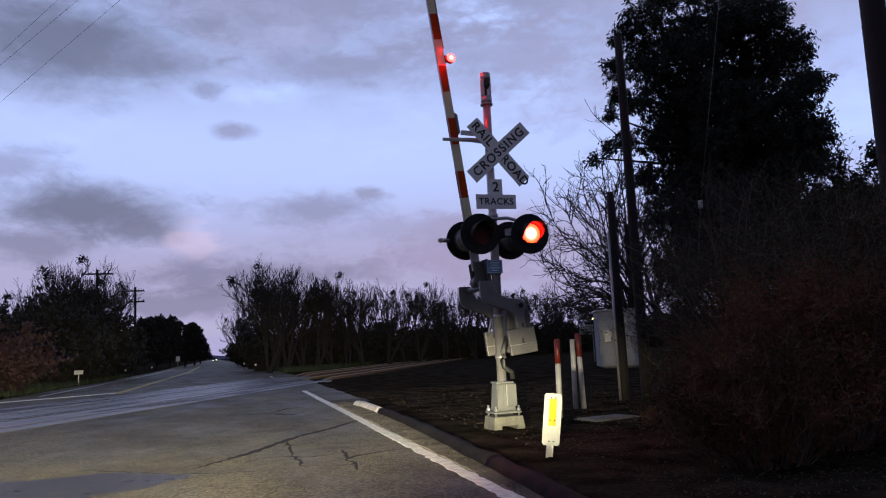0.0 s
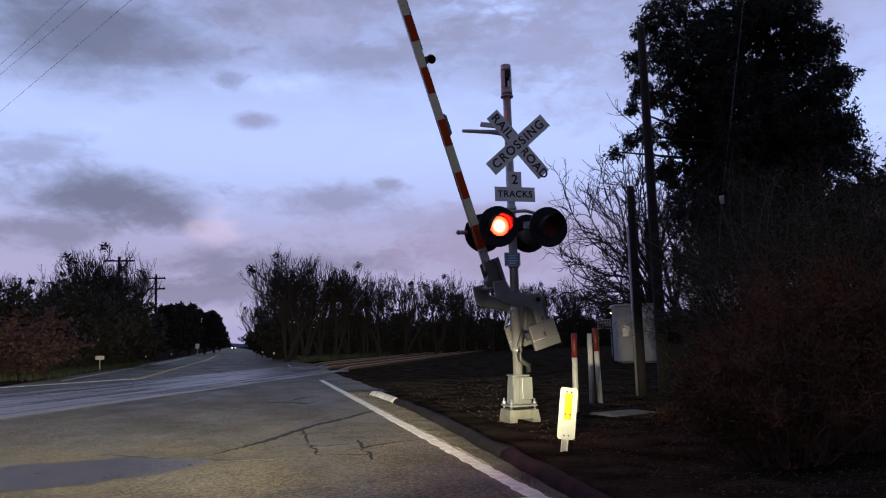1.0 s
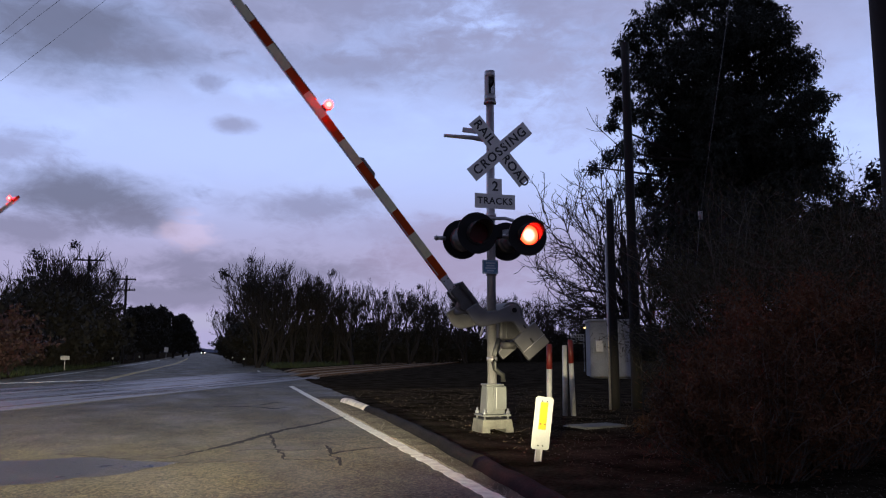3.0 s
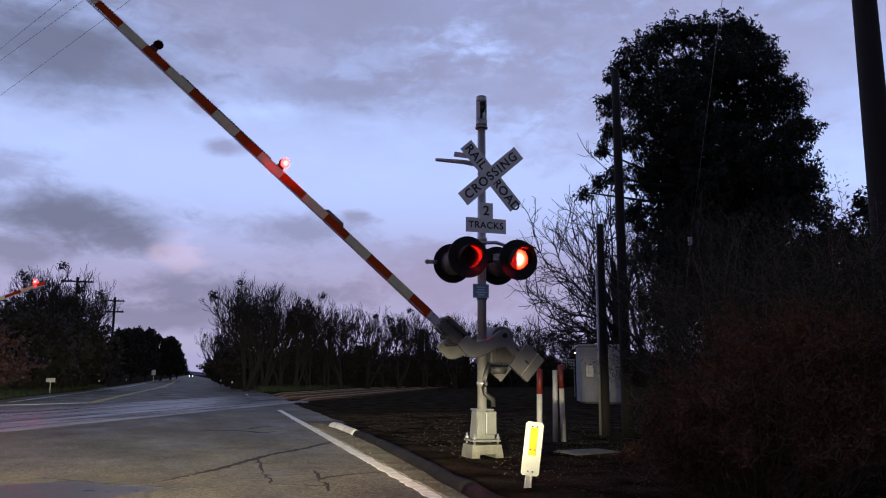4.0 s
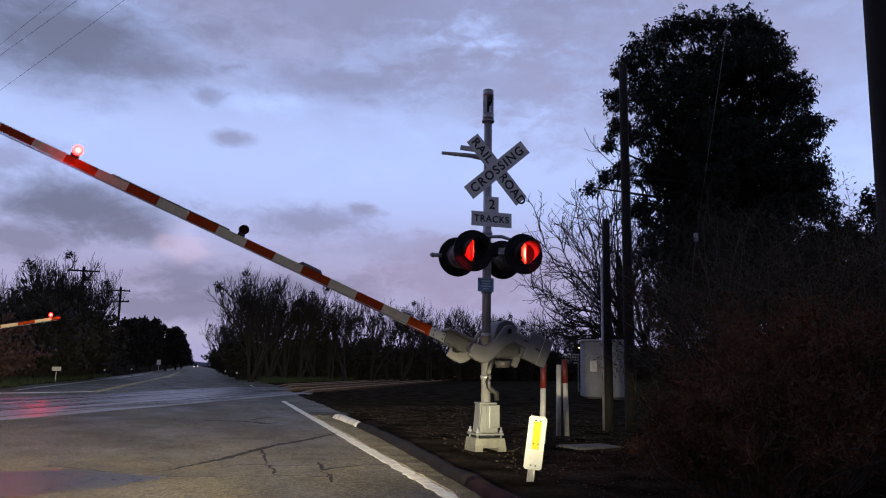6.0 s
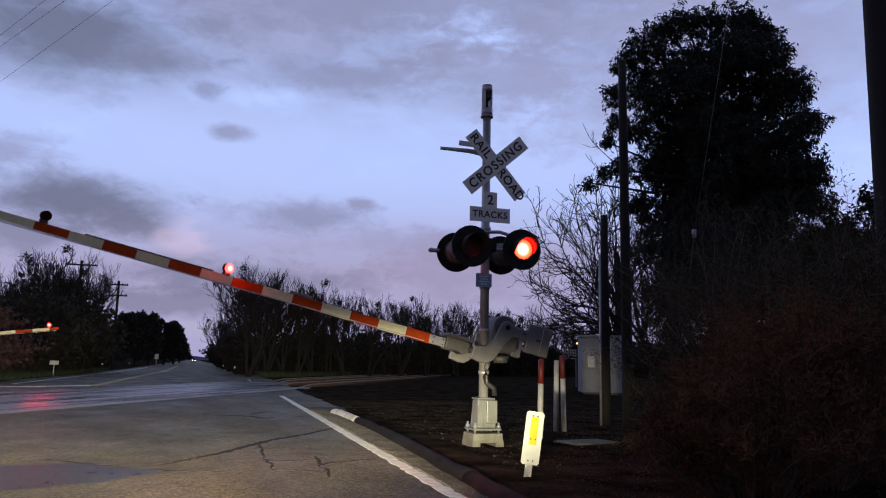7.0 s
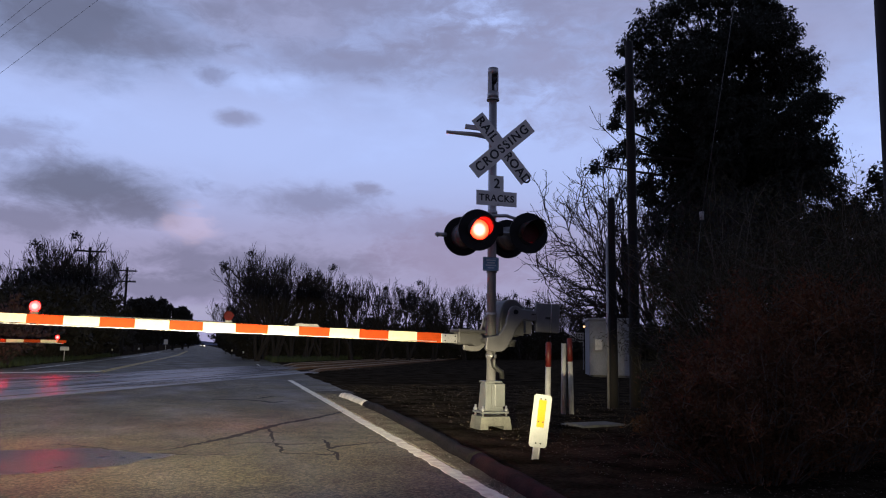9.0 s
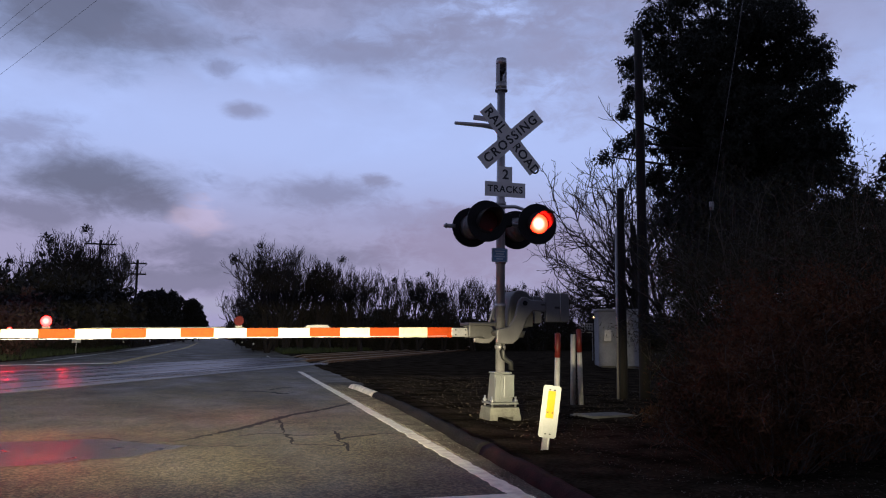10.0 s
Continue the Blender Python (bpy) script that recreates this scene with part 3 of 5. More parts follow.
def rail_bar(name, off, s0, s1, parent):
    """A flat-bottomed rail with its web and head."""
    prof = [(-0.07, -0.10), (0.07, -0.10), (0.07, -0.085), (0.012, -0.07), (0.012, 0.015), (0.036, 0.005), (0.036, 0.05), (-0.036, 0.05), (-0.036, 0.005), (-0.012, 0.015), (-0.012, -0.07), (-0.07, -0.085)]
    n = 180
    verts, faces, m = [], [], len(prof)
    for i in range(n):
        s = s0 + (s1 - s0) * i / (n - 1)
        inside = -10 < (TRACK * s + ACROSS * off).x - bend((TRACK * s + ACROSS * off).y) < 3.6
        lift = -0.035 if inside else 0.06
        for a, z in prof:
            verts.append(on_track(s, off + a, z + lift))
    for i in range(n - 1):
        for j in range(m):
            faces.append((i * m + j, i * m + (j + 1) % m, (i + 1) * m + (j + 1) % m, (i + 1) * m + j))
    ob = mesh_part(name, verts, faces, ["rail", "rail_head"], parent)
    for p in ob.data.polygons:
        if p.index % m in (5, 6, 7):
            p.material_index = 1
    return ob


RAILS = {-12.3: "near", -15.8: "far"}


def make_tracks():
    tie = bmesh.new()
    box((2.55, 0.22, 0.16), (0, 0, 0), bm=tie)
    tie_me = bpy.data.meshes.new("tie")
    tie.to_mesh(tie_me)
    tie.free()
    tie_me.materials.append(M["tie"])
    for c in RAILS:
        root = empty("railway_track", pose(0, 0, 0), "rusty railway track on timber ties crossing the road", "railway track", "railway tracks", kind="structure")
        for side in (-0.75, 0.75):
            rail_bar("rail", c + side, -40, 260, root)
        for k in range(90):
            s = 36.5 + k * 0.62
            p = on_track(s, c)
            if p.x - bend(p.y) < 3.8:
                continue
            ob = new("tie", tie_me)
            ob.parent = root
            ob.matrix_basis = Matrix.Translation(on_track(s, c, -0.10)) @ pose(0, 0, 0, 0, 0, -math.degrees(HEAD))
        # crossing panels between and beside the rails
        for a, b in ((-1.45, -0.83), (-0.67, -0.02), (0.02, 0.67), (0.83, 1.45)):
            s = 2.0
            while s < 62:
                e = s + 2.4
                mid = on_track((s + e) / 2, c)
                rel = mid.x - bend(mid.y)
                if -9.4 < rel < 3.0:
                    bm = bmesh.new()
                    w, ln = b - a, e - s - 0.03
                    box((w, ln, 0.12), bevel=0.012, bm=bm)
                    ob = part("crossing_panel", bm, "panel", root)
                    ob.matrix_basis = Matrix.Translation(on_track((s + e) / 2, c + (a + b) / 2, -0.048 + 0.006 * random.Random(int(s * 10 + a * 100)).random())) @ pose(0, 0, 0, 0, 0, -math.degrees(HEAD))
                s = e


def track_ribbon(name, o0, o1, z, mat, label, thick=0.004, lo=-9.2, hi=3.25):
    """A ribbon laid along the tracks across the road."""
    verts, faces = [], []
    for k in range(160):
        s = 4 + k * 0.4
        p = on_track(s, (o0 + o1) / 2)
        if not lo < p.x - bend(p.y) < hi:
            continue
        for o, zz in ((o0, z), (o1, z), (o1, z - thick), (o0, z - thick)):
            w = 0.02 * noise.noise((s * 1.7, o * 3, 0))
            verts.append(on_track(s, o + w, zz))
    n = len(verts) // 4
    for i in range(n - 1):
        for j in range(4):
            faces.append((i * 4 + j, i * 4 + (j + 1) % 4, i * 4 + 4 + (j + 1) % 4, i * 4 + 4 + j))
    faces += [(3, 2, 1, 0), (n * 4 - 4, n * 4 - 3, n * 4 - 2, n * 4 - 1)]
    tagged(mesh_part(name, verts, faces, mat), label, "pavement", kind="structure")


def make_crossing_apron():
    """Smooth paving between the tracks and a pale edging strip on the near side."""
    track_ribbon("paving_strip", -14.34, -13.76, 0.008, "panel", "smooth wet paving between the two tracks")
    # flat dark ribbons stand in for the shade inside the rail grooves
    for c in RAILS:
        for side in (-0.75, 0.75):
            track_ribbon("flangeway_shade", c + side - 0.085, c + side - 0.04, 0.0135, "crack", "flat dark strip for the shade in the groove beside the rail")
            track_ribbon("flangeway_shade", c + side + 0.04, c + side + 0.085, 0.0135, "crack", "flat dark strip for the shade in the groove beside the rail")
    track_ribbon("edging_strip", -10.83, -10.70, 0.010, "concrete", "pale concrete edging beside the crossing panels")
    track_ribbon("edging_strip", -17.43, -17.29, 0.010, "concrete", "pale concrete edging beside the crossing panels")


def ribbon(name, pts, width, mat, label, category, seed, z=0.004):
    """A ragged flat seam through ground points."""
    g = random.Random(seed)
    fine = []
    for (x0, y0), (x1, y1) in zip(pts, pts[1:]):
        n = max(2, int(math.hypot(x1 - x0, y1 - y0) / 0.08))
        for k in range(n):
            t = k / n
            fine.append(Vector((x0 + (x1 - x0) * t + g.uniform(-0.02, 0.02), y0 + (y1 - y0) * t + g.uniform(-0.03, 0.03), 0)))
    fine.append(Vector((*pts[-1], 0)))
    verts, faces = [], []
    for i, p in enumerate(fine):
        d = (fine[min(i + 1, len(fine) - 1)] - fine[max(i - 1, 0)]).normalized()
        nrm = Vector((-d.y, d.x, 0))
        w = width * g.uniform(0.35, 1.0) * min(1, 0.2 + 4 * min(i, len(fine) - 1 - i) / len(fine))
        for q, zz in ((p - nrm * w / 2, z), (p + nrm * w / 2, z), (p + nrm * w / 2, z - 0.003), (p - nrm * w / 2, z - 0.003)):
            verts.append((q.x, q.y, zz))
    for i in range(len(fine) - 1):
        for j in range(4):
            faces.append((i * 4 + j, i * 4 + (j + 1) % 4, i * 4 + 4 + (j + 1) % 4, i * 4 + 4 + j))
    tagged(mesh_part(name, verts, faces, mat), label, category, kind="structure")


def blot(name, centre, rx, ry, mat, label, seed, z=0.0035):
    """An irregular flat patch on the road."""
    verts = [(centre[0], centre[1], z)]
    n = 48
    for k in range(n):
        a = 2 * math.pi * k / n
        w = 1 + 0.45 * noise.noise((math.cos(a) * 1.3 + seed, math.sin(a) * 1.3, seed)) + 0.15 * noise.noise((math.cos(a) * 5 + seed, math.sin(a) * 5, 0))
        verts.append((centre[0] + rx * w * math.cos(a), centre[1] + ry * w * math.sin(a), z))
    faces = [(0, 1 + k, 1 + (k + 1) % n) for k in range(n)]
    tagged(mesh_part(name, verts, faces, mat), label, "road patch", kind="structure")


def make_cracks():
    crack = "dark tarred crack in the asphalt"
    seams = [
        ([(-0.48, 8.91), (-0.28, 9.06), (-0.05, 9.41), (0.34, 10.01), (0.73, 10.8), (1.2, 11.74), (1.82, 12.58), (2.51, 13.82)], 0.15),
        ([(-1.53, 9.78), (-1.12, 9.4), (-0.77, 9.06), (-0.47, 8.86)], 0.05),
        ([(-0.47, 8.86), (-0.1, 8.57), (0.41, 8.47), (0.62, 8.5)], 0.04),
        ([(0.32, 9.34), (0.59, 9.51), (0.85, 9.47), (0.93, 9.29), (1.22, 9.24), (1.36, 9.32)], 0.055),
        ([(0.87, 9.42), (0.91, 8.89), (0.88, 8.52)], 0.06),
        ([(0.88, 8.52), (1.11, 8.43), (1.40, 8.29), (1.49, 8.54)], 0.05),
        ([(1.49, 9.7), (1.51, 9.29), (1.41, 8.79), (1.65, 9.05), (1.96, 9.21), (2.32, 9.26)], 0.075),
        ([(1.41, 8.79), (1.46, 8.3), (1.38, 7.9)], 0.05),
        ([(0.25, 17.1), (0.88, 16.89), (1.26, 16.52), (1.40, 16.02), (1.78, 16.48)], 0.15),
        ([(1.2, 17.22), (1.56, 17.96), (1.96, 18.14)], 0.10),
        ([(0.95, 11.2), (0.93, 10.4), (0.87, 9.5)], 0.05),
    ]
    for k, (pts, width) in enumerate(seams):
        ribbon("crack", pts, width, "crack", crack, "road crack", k + 1)
    blot("wet_patch", (-1.9, 8.5), 1.40, 0.85, "wet", "dark damp tar patch on the asphalt", 2.0)
    rnd = random.Random(8)
    for k in range(70):
        s, off, ln = rnd.uniform(15, 40), rnd.uniform(-17.2, -10.9), rnd.uniform(1.5, 6.5)
        p0, p1 = on_track(s, off), on_track(s + ln, off + 0.05)
        ribbon("wet_streak", [(p0.x, p0.y), ((p0.x + p1.x) / 2, (p0.y + p1.y) / 2), (p1.x, p1.y)], rnd.choice((0.05, 0.08, 0.12, 0.3)), "wet", "dark wet streak along the crossing", "road patch", 40 + k, 0.021 + 0.0002 * k)


def make_scatter():
    """Loose stones on the verge and litter among them: too many to count."""
    g = random.Random(21)

    def stones(name, n, where, size, mat, label):
        verts, faces = [], []
        for k in range(n):
            x, y, z = where()
            s = g.uniform(*size)
            o = len(verts)
            for dx, dy, dz in ((1, 0, 0), (-0.4, 0.9, 0), (-0.5, -0.8, 0), (0.1, 0.1, 0.7)):
                verts.append((x + dx * s * g.uniform(0.6, 1.2), y + dy * s * g.uniform(0.6, 1.2), z + dz * s * g.uniform(0.5, 1.1)))
            faces += [(o, o + 1, o + 3), (o + 1, o + 2, o + 3), (o + 2, o, o + 3)]
        tagged(mesh_part(name, verts, faces, mat), label, "gravel", kind="stuff")

    def shoulder():
        y = g.uniform(4.0, 19.0)
        x = 2.17 + SLOPE * y + g.random() ** 1.5 * 0.75
        return x, y, 0.0

    def verge():
        while True:
            y = 4.5 + 18 * g.random() ** 1.4
            x = 3.15 + 6.5 * g.random()
            z = ground_height(x, y)
            if z > -0.02:
                return x, y, z - 0.002

    def trackside():
        s = g.uniform(38, 85)
        off = g.choice((-12.3, -15.8)) + g.uniform(-2.1, 2.1)
        p = on_track(s, off)
        if p.x - bend(p.y) < 3.6:
            p = on_track(s + 20, off)
        return p.x, p.y, ground_height(p.x, p.y) - 0.002

    stones("loose_gravel", 11000, shoulder, (0.004, 0.016), "grit_stone", "loose gravel between edge line and kerb, headlamp light in its pale colour")
    stones("verge_gravel", 5500, verge, (0.004, 0.013), "pebble", "dark and pale stones scattered on the verge")
    stones("track_ballast", 9000, trackside, (0.03, 0.06), "ballast", "brown stone ballast beside the rails")
    lv = Growth(77)
    for k in range(5000):
        x, y, z = verge()
        lv.leaf(Vector((x, y, z + 0.008)), Vector((g.uniform(-1, 1), g.uniform(-1, 1), g.uniform(0, 0.5))), g.uniform(0.02, 0.05), g.uniform(0.008, 0.02), 0)
    tagged(mesh_part("leaf_litter", lv.v, lv.f, "litter"), "dry fallen leaves scattered on the verge", "leaf litter", kind="stuff")
    gr = Growth(78)
    for k in range(26000):
        az, dd = g.uniform(2.6, 13.5), 0
        dd = g.uniform(48, 60) + az * 1.0
        x, y = dd * math.sin(radians(az)), dd * math.cos(radians(az))
        off = x * ACROSS.x + y * ACROSS.y
        if off > -18.4 or x - bend(y) < 3.0:
            continue
        gr.leaf(Vector((x, y, ground_height(x, y))), Vector((g.uniform(-0.5, 0.5), g.uniform(-0.5, 0.5), 1)), g.uniform(0.15, 0.42), 0.05, 0)
    for k in range(9000):
        y = g.uniform(36, 75)
        x = bend(y) - 9.3 - 5 * g.random()
        gr.leaf(Vector((x, y, ground_height(x, y))), Vector((g.uniform(-0.5, 0.5), g.uniform(-0.5, 0.5), 1)), g.uniform(0.15, 0.4), 0.05, 0)
    tagged(mesh_part("verge_grass", gr.v, gr.f, "grass"), "rough green grass on the verges", "grass", kind="stuff")


# ---- the crossing signal ----
MAST = Vector((3.985, 10.36, 0.03))
PIVOT = Vector((4.30, 10.36, 1.74))


def lamp_unit(root, x, z, facing, lit):
    """One flashing lamp: background disc, hood, housing and a lens that turns to show its lit or its dark face."""
    y = -0.30 * facing
    f = facing
    bm = rod((x, y - 0.012 * f, z), (x, y + 0.012 * f, z), 0.298, 0.298, 40)
    disc = part("background_disc", bm, "black", root, "round black background disc")
    bm = rod((x, y + 0.012 * f, z), (x, y + 0.12 * f, z), 0.19, 0.17, 28)
    rod((x, y + 0.12 * f, z), (x, y + 0.20 * f, z), 0.17, 0.10, 28, bm=bm)
    part("lamp_housing", bm, "alu", root, "grey cast lamp housing")
    # hood: an open tube, longer above than below
    bm = bmesh.new()
    seg, rings = 36, []
    for rad in (0.165, 0.158):
        back, front = [], []
        for k in range(seg):
            a = 2 * math.pi * k / seg
            reach = 0.04 + 0.31 * max(0.0, 0.32 + 0.68 * math.sin(a)) ** 0.7
            back.append(bm.verts.new((x + rad * math.cos(a), y - 0.010 * f, z + rad * math.sin(a))))
            front.append(bm.verts.new((x + rad * math.cos(a), y - reach * f, z + rad * math.sin(a) - 0.02 * reach)))
        rings.append((back, front))
    (b0, f0), (b1, f1) = rings
    for k in range(seg):
        j = (k + 1) % seg
        for q in ((b0[k], b0[j], f0[j], f0[k]), (b1[j], b1[k], f1[k], f1[j]), (f0[k], f0[j], f1[j], f1[k])):
            bm.faces.new(q).smooth = True
    part("hood", bm, "hood", root, "black lamp hood")
    # the lens: a flat drum, lit on one face
    bm = rod((0, -0.012, 0), (0, 0.012, 0), 0.142, 0.142, 32)
    for v in bm.verts:
        if v.co.y < 0:
            v.co.y -= 0.03 * (1 - (v.co.x ** 2 + v.co.z ** 2) / 0.0202)
    for face in bm.faces:
        face.material_index = 1 if face.normal.y < -0.7 else 0
    ring = bmesh.new()
    loops = []
    for rad, yy in ((0.144, -0.004), (0.166, -0.004), (0.166, 0.004), (0.144, 0.004)):
        loops.append([ring.verts.new((rad * math.cos(2 * math.pi * k / 36), yy, rad * math.sin(2 * math.pi * k / 36))) for k in range(36)])
    for i in range(4):
        for k in range(36):
            ring.faces.new((loops[i][k], loops[i][(k + 1) % 36], loops[(i + 1) % 4][(k + 1) % 36], loops[(i + 1) % 4][k]))
    part("bezel", ring, "black", root, m=pose(x, y - 0.03 * f, z))
    lens = part("lens", bm, ["lens_off", "lamp_on"], root, "red lamp lens")
    lens.matrix_basis = pose(x, y - 0.03 * f, z, 0, 0, 0 if facing > 0 else 180)
    return lens


def crossbuck(root):
    cx, cy, cz = 0.095, -0.135, 4.07
    for angle, dy, text in ((-48.5, 0.0, ("RAIL", "ROAD")), (41.5, -0.016, ("CROSSING",))):
        blade = part("blade", box((1.20, 0.006, 0.228), bevel=0.002), "sign_white", root, "white crossbuck blade with black letters")
        blade.matrix_basis = pose(cx, cy + dy, cz, 0, -angle, 0)
        if len(text) == 1:
            lettering(text[0], 0.188, "sign_black", blade, pose(0, -0.0055, 0), "black block letters", 1.24)
        else:
            lettering(text[0], 0.188, "sign_black", blade, pose(-0.36, -0.0055, 0), "black block letters", 1.12)
            lettering(text[1], 0.188, "sign_black", blade, pose(0.37, -0.0055, 0), "black block letters", 1.08)
        for sx in (-0.1, 0.1):
            part("bolt", rod((sx, -0.003, 0.06), (sx, -0.014, 0.06), 0.012, seg=8), "brass", blade)


def crossing_signal():
    root = empty("crossing_signal", Matrix.Translation(MAST), "grey steel railroad crossing signal with crossbuck and red lamps", "crossing signal")
    # foundation and cast base
    bm = box((0.47, 0.44, 0.13), (0, 0, 0.115), 0.01, taper=0.92)
    for sx in (-0.175, 0.175):
        box((0.12, 0.44, 0.09), (sx, 0, 0.02), 0.006, bm=bm)
    part("foundation", bm, "concrete", root, "pale concrete footing")
    bm = box((0.42, 0.38, 0.03), (0, 0, 0.232), 0.008)
    part("base_plate", bm, "cast", root)
    for sx in (-0.175, 0.175):
        for sy in (-0.155, 0.155):
            bm = rod((sx, sy, 0.17), (sx, sy, 0.325), 0.016, seg=8)
            rod((sx, sy, 0.253), (sx, sy, 0.283), 0.03, seg=6, bm=bm)
            part("anchor_bolt", bm, "brass", root)
    bm = box((0.30, 0.29, 0.40), (0, 0, 0.445), 0.025, taper=0.82)
    part("pedestal", bm, "cast", root, "cast aluminium junction base")
    for sx in (-0.125, -0.03):
        part("rib", plate([(sx - 0.02, 0.255), (sx + 0.02, 0.255), (sx * 0.82 + 0.012, 0.62), (sx * 0.82 - 0.012, 0.62)], 0.03), "cast", root, m=pose(0, -0.138, 0))
    part("pedestal_door", box((0.165, 0.06, 0.32), (0.075, -0.135, 0.475), 0.014), "cast", root)
    part("pedestal_cap", box((0.265, 0.255, 0.025), (0, 0, 0.655), 0.008), "cast", root)
    # mast
    bm = rod((0, 0, 0.66), (0, 0, 4.9), 0.068, 0.06, 24)
    part("mast", bm, "galv", root, "galvanised steel mast")
    for z in (1.02, 1.62, 2.25, 3.12, 3.92, 4.25):
        bm = rod((0, 0, z - 0.025), (0, 0, z + 0.025), 0.078, seg=20)
        box((0.05, 0.07, 0.04), (0.0, 0.09, z), 0.006, bm=bm)
        part("clamp", bm, "galv", root)
    # bell housing on the top: a cage of two walls with a cap
    part("bell_cap", rod((0, 0, 5.235), (0, 0, 5.34), 0.082, 0.078, 24), "galv", root)
    bm = rod((0, 0, 4.86), (0, 0, 4.97), 0.085, 0.085, 24)
    rod((0, 0, 4.835), (0, 0, 4.86), 0.095, 0.095, 24, bm=bm)
    part("bell_collar", bm, "galv", root, "open bell housing on the mast top")
    for a0, a1 in ((125, 235), (-55, 55)):
        verts, faces = [], []
        for i in range(9):
            a = radians(a0 + (a1 - a0) * i / 8)
            for rad in (0.082, 0.074):
                for z in (4.96, 5.245):
                    verts.append((rad * math.cos(a), rad * math.sin(a), z))
        for i in range(8):
            o = i * 4
            faces += [(o, o + 4, o + 5, o + 1), (o + 2, o + 3, o + 7, o + 6), (o, o + 1, o + 3, o + 2) if i == 0 else (o + 4, o + 6, o + 7, o + 5)]
        mesh_part("cage_wall", verts, faces, "galv", root, smooth=True)
    bm = rod((0, 0, 5.10), (0, 0, 5.19), 0.035, 0.07, 16)
    rod((0, 0, 4.97), (0, 0, 5.10), 0.02, seg=8, bm=bm)
    part("bell", bm, "rubber", root, "dark bell gong")
    # sign bracket that points to the road
    bm = tube([(0, 0.02, 4.27), (-0.28, 0.02, 4.29), (-0.72, 0.02, 4.285)], lambda t: 0.045 - 0.02 * t, 8)
    part("side_bracket", bm, "galv", root, "tapered steel side bracket")
    bm = box((0.24, 0.03, 0.075), (-0.34, -0.06, 4.37), 0.01, rot=Euler((0, radians(12), radians(-35))).to_matrix())
    part("bracket_plate", bm, "galv", root)
    crossbuck(root)
    plate_2 = part("number_plate", box((0.215, 0.005, 0.25), bevel=0.002), "sign_white", root, "white plate with a black 2")
    plate_2.matrix_basis = pose(0.03, -0.105, 3.535)
    lettering("2", 0.20, "sign_black", plate_2, pose(0, -0.005, 0), "black numeral")
    tr = part("tracks_plate", box((0.635, 0.005, 0.22), bevel=0.002), "sign_white", root, "white plate reading tracks")
    tr.matrix_basis = pose(0.025, -0.112, 3.315)
    lettering("TRACKS", 0.138, "sign_black", tr, pose(0, -0.005, 0), "black block letters", 1.12)
    for sx in (-0.02, 0.02):
        part("bolt", rod((sx, -0.002, -0.085), (sx, -0.012, -0.085), 0.01, seg=8), "brass", tr)
    ens = part("notice_plate", box((0.24, 0.005, 0.20), bevel=0.012), "sign_blue", root, "small faded blue notice plate")
    ens.matrix_basis = pose(-0.05, -0.09, 2.345)
    part("notice_border", plate([(-0.112, -0.092), (0.112, -0.092), (0.112, 0.092), (-0.112, 0.092)], 0.002), "pale_ink", ens, m=pose(0, -0.0042, 0))
    part("notice_field", plate([(-0.105, -0.085), (0.105, -0.085), (0.105, 0.085), (-0.105, 0.085)], 0.002), "sign_blue", ens, m=pose(0, -0.0062, 0))
    for i, w in enumerate((0.15, 0.12, 0.16, 0.10)):
        part("text_bar", box((w, 0.002, 0.018), (0, 0, 0.055 - i * 0.037)), "pale_ink", ens, m=pose(0, -0.0082, 0))
    # lamps on their cross bar
    bm = tube([(-0.34, -0.08, 2.99), (-0.2, -0.08, 3.075), (0, -0.09, 3.06), (0.2, -0.08, 3.075), (0.42, -0.08, 3.02)], 0.026, 8)
    rod((-0.33, -0.1, 2.8), (0.40, -0.1, 2.8), 0.03, seg=10, bm=bm)
    rod((-0.33, -0.1, 2.8), (-0.33, 0.35, 2.8), 0.03, seg=10, bm=bm)
    rod((0.40, -0.1, 2.8), (0.40, 0.35, 2.8), 0.03, seg=10, bm=bm)
    part("lamp_crossarm", bm, "galv", root)
    bm = rod((-0.74, 0.33, 2.80), (-0.60, 0.33, 2.80), 0.032, seg=12)
    rod((-0.775, 0.33, 2.80), (-0.735, 0.33, 2.80), 0.02, 0.042, seg=12, bm=bm)
    part("arm_end_cap", bm, "galv", root)
    part("junction_box", box((0.17, 0.16, 0.20), (0.03, -0.10, 2.86), 0.02), "black", root)
    lenses = []
    for x, lit in ((-0.325, "left"), (0.455, "right")):
        lenses.append(lamp_unit(root, x, 2.80, 1, lit))
    for x in (-0.33, 0.40):
        rear = lamp_unit(root, x, 2.80, -1.25, "rear")
        rear.matrix_basis = rear.matrix_basis @ pose(0, 0, 0, 0, 0, 180)
    # gate mechanism behind the mast
    rim = [(0.10, 1.30), (0.42, 1.30), (0.48, 1.38), (0.48, 1.68)] + [(0.31 + 0.17 * math.cos(radians(t)), 1.68 + 0.17 * math.sin(radians(t))) for t in range(15, 180, 15)] + [(0.12, 1.60)]
    part("gate_machine", plate(rim, 0.62, bevel=0.03), "machine", root, "grey gate machine case", m=pose(0, 0.26, 0))
    part("machine_cover", plate([(0.20, 1.32), (0.48, 1.32), (0.48, 1.60), (0.20, 1.60)], 0.02, bevel=0.006), "machine", root, m=pose(0, -0.062, 0))
    part("motor_bulge", rod((0.34, 0.2, 1.26), (0.34, 0.2, 1.16), 0.13, 0.10, 20), "machine", root)
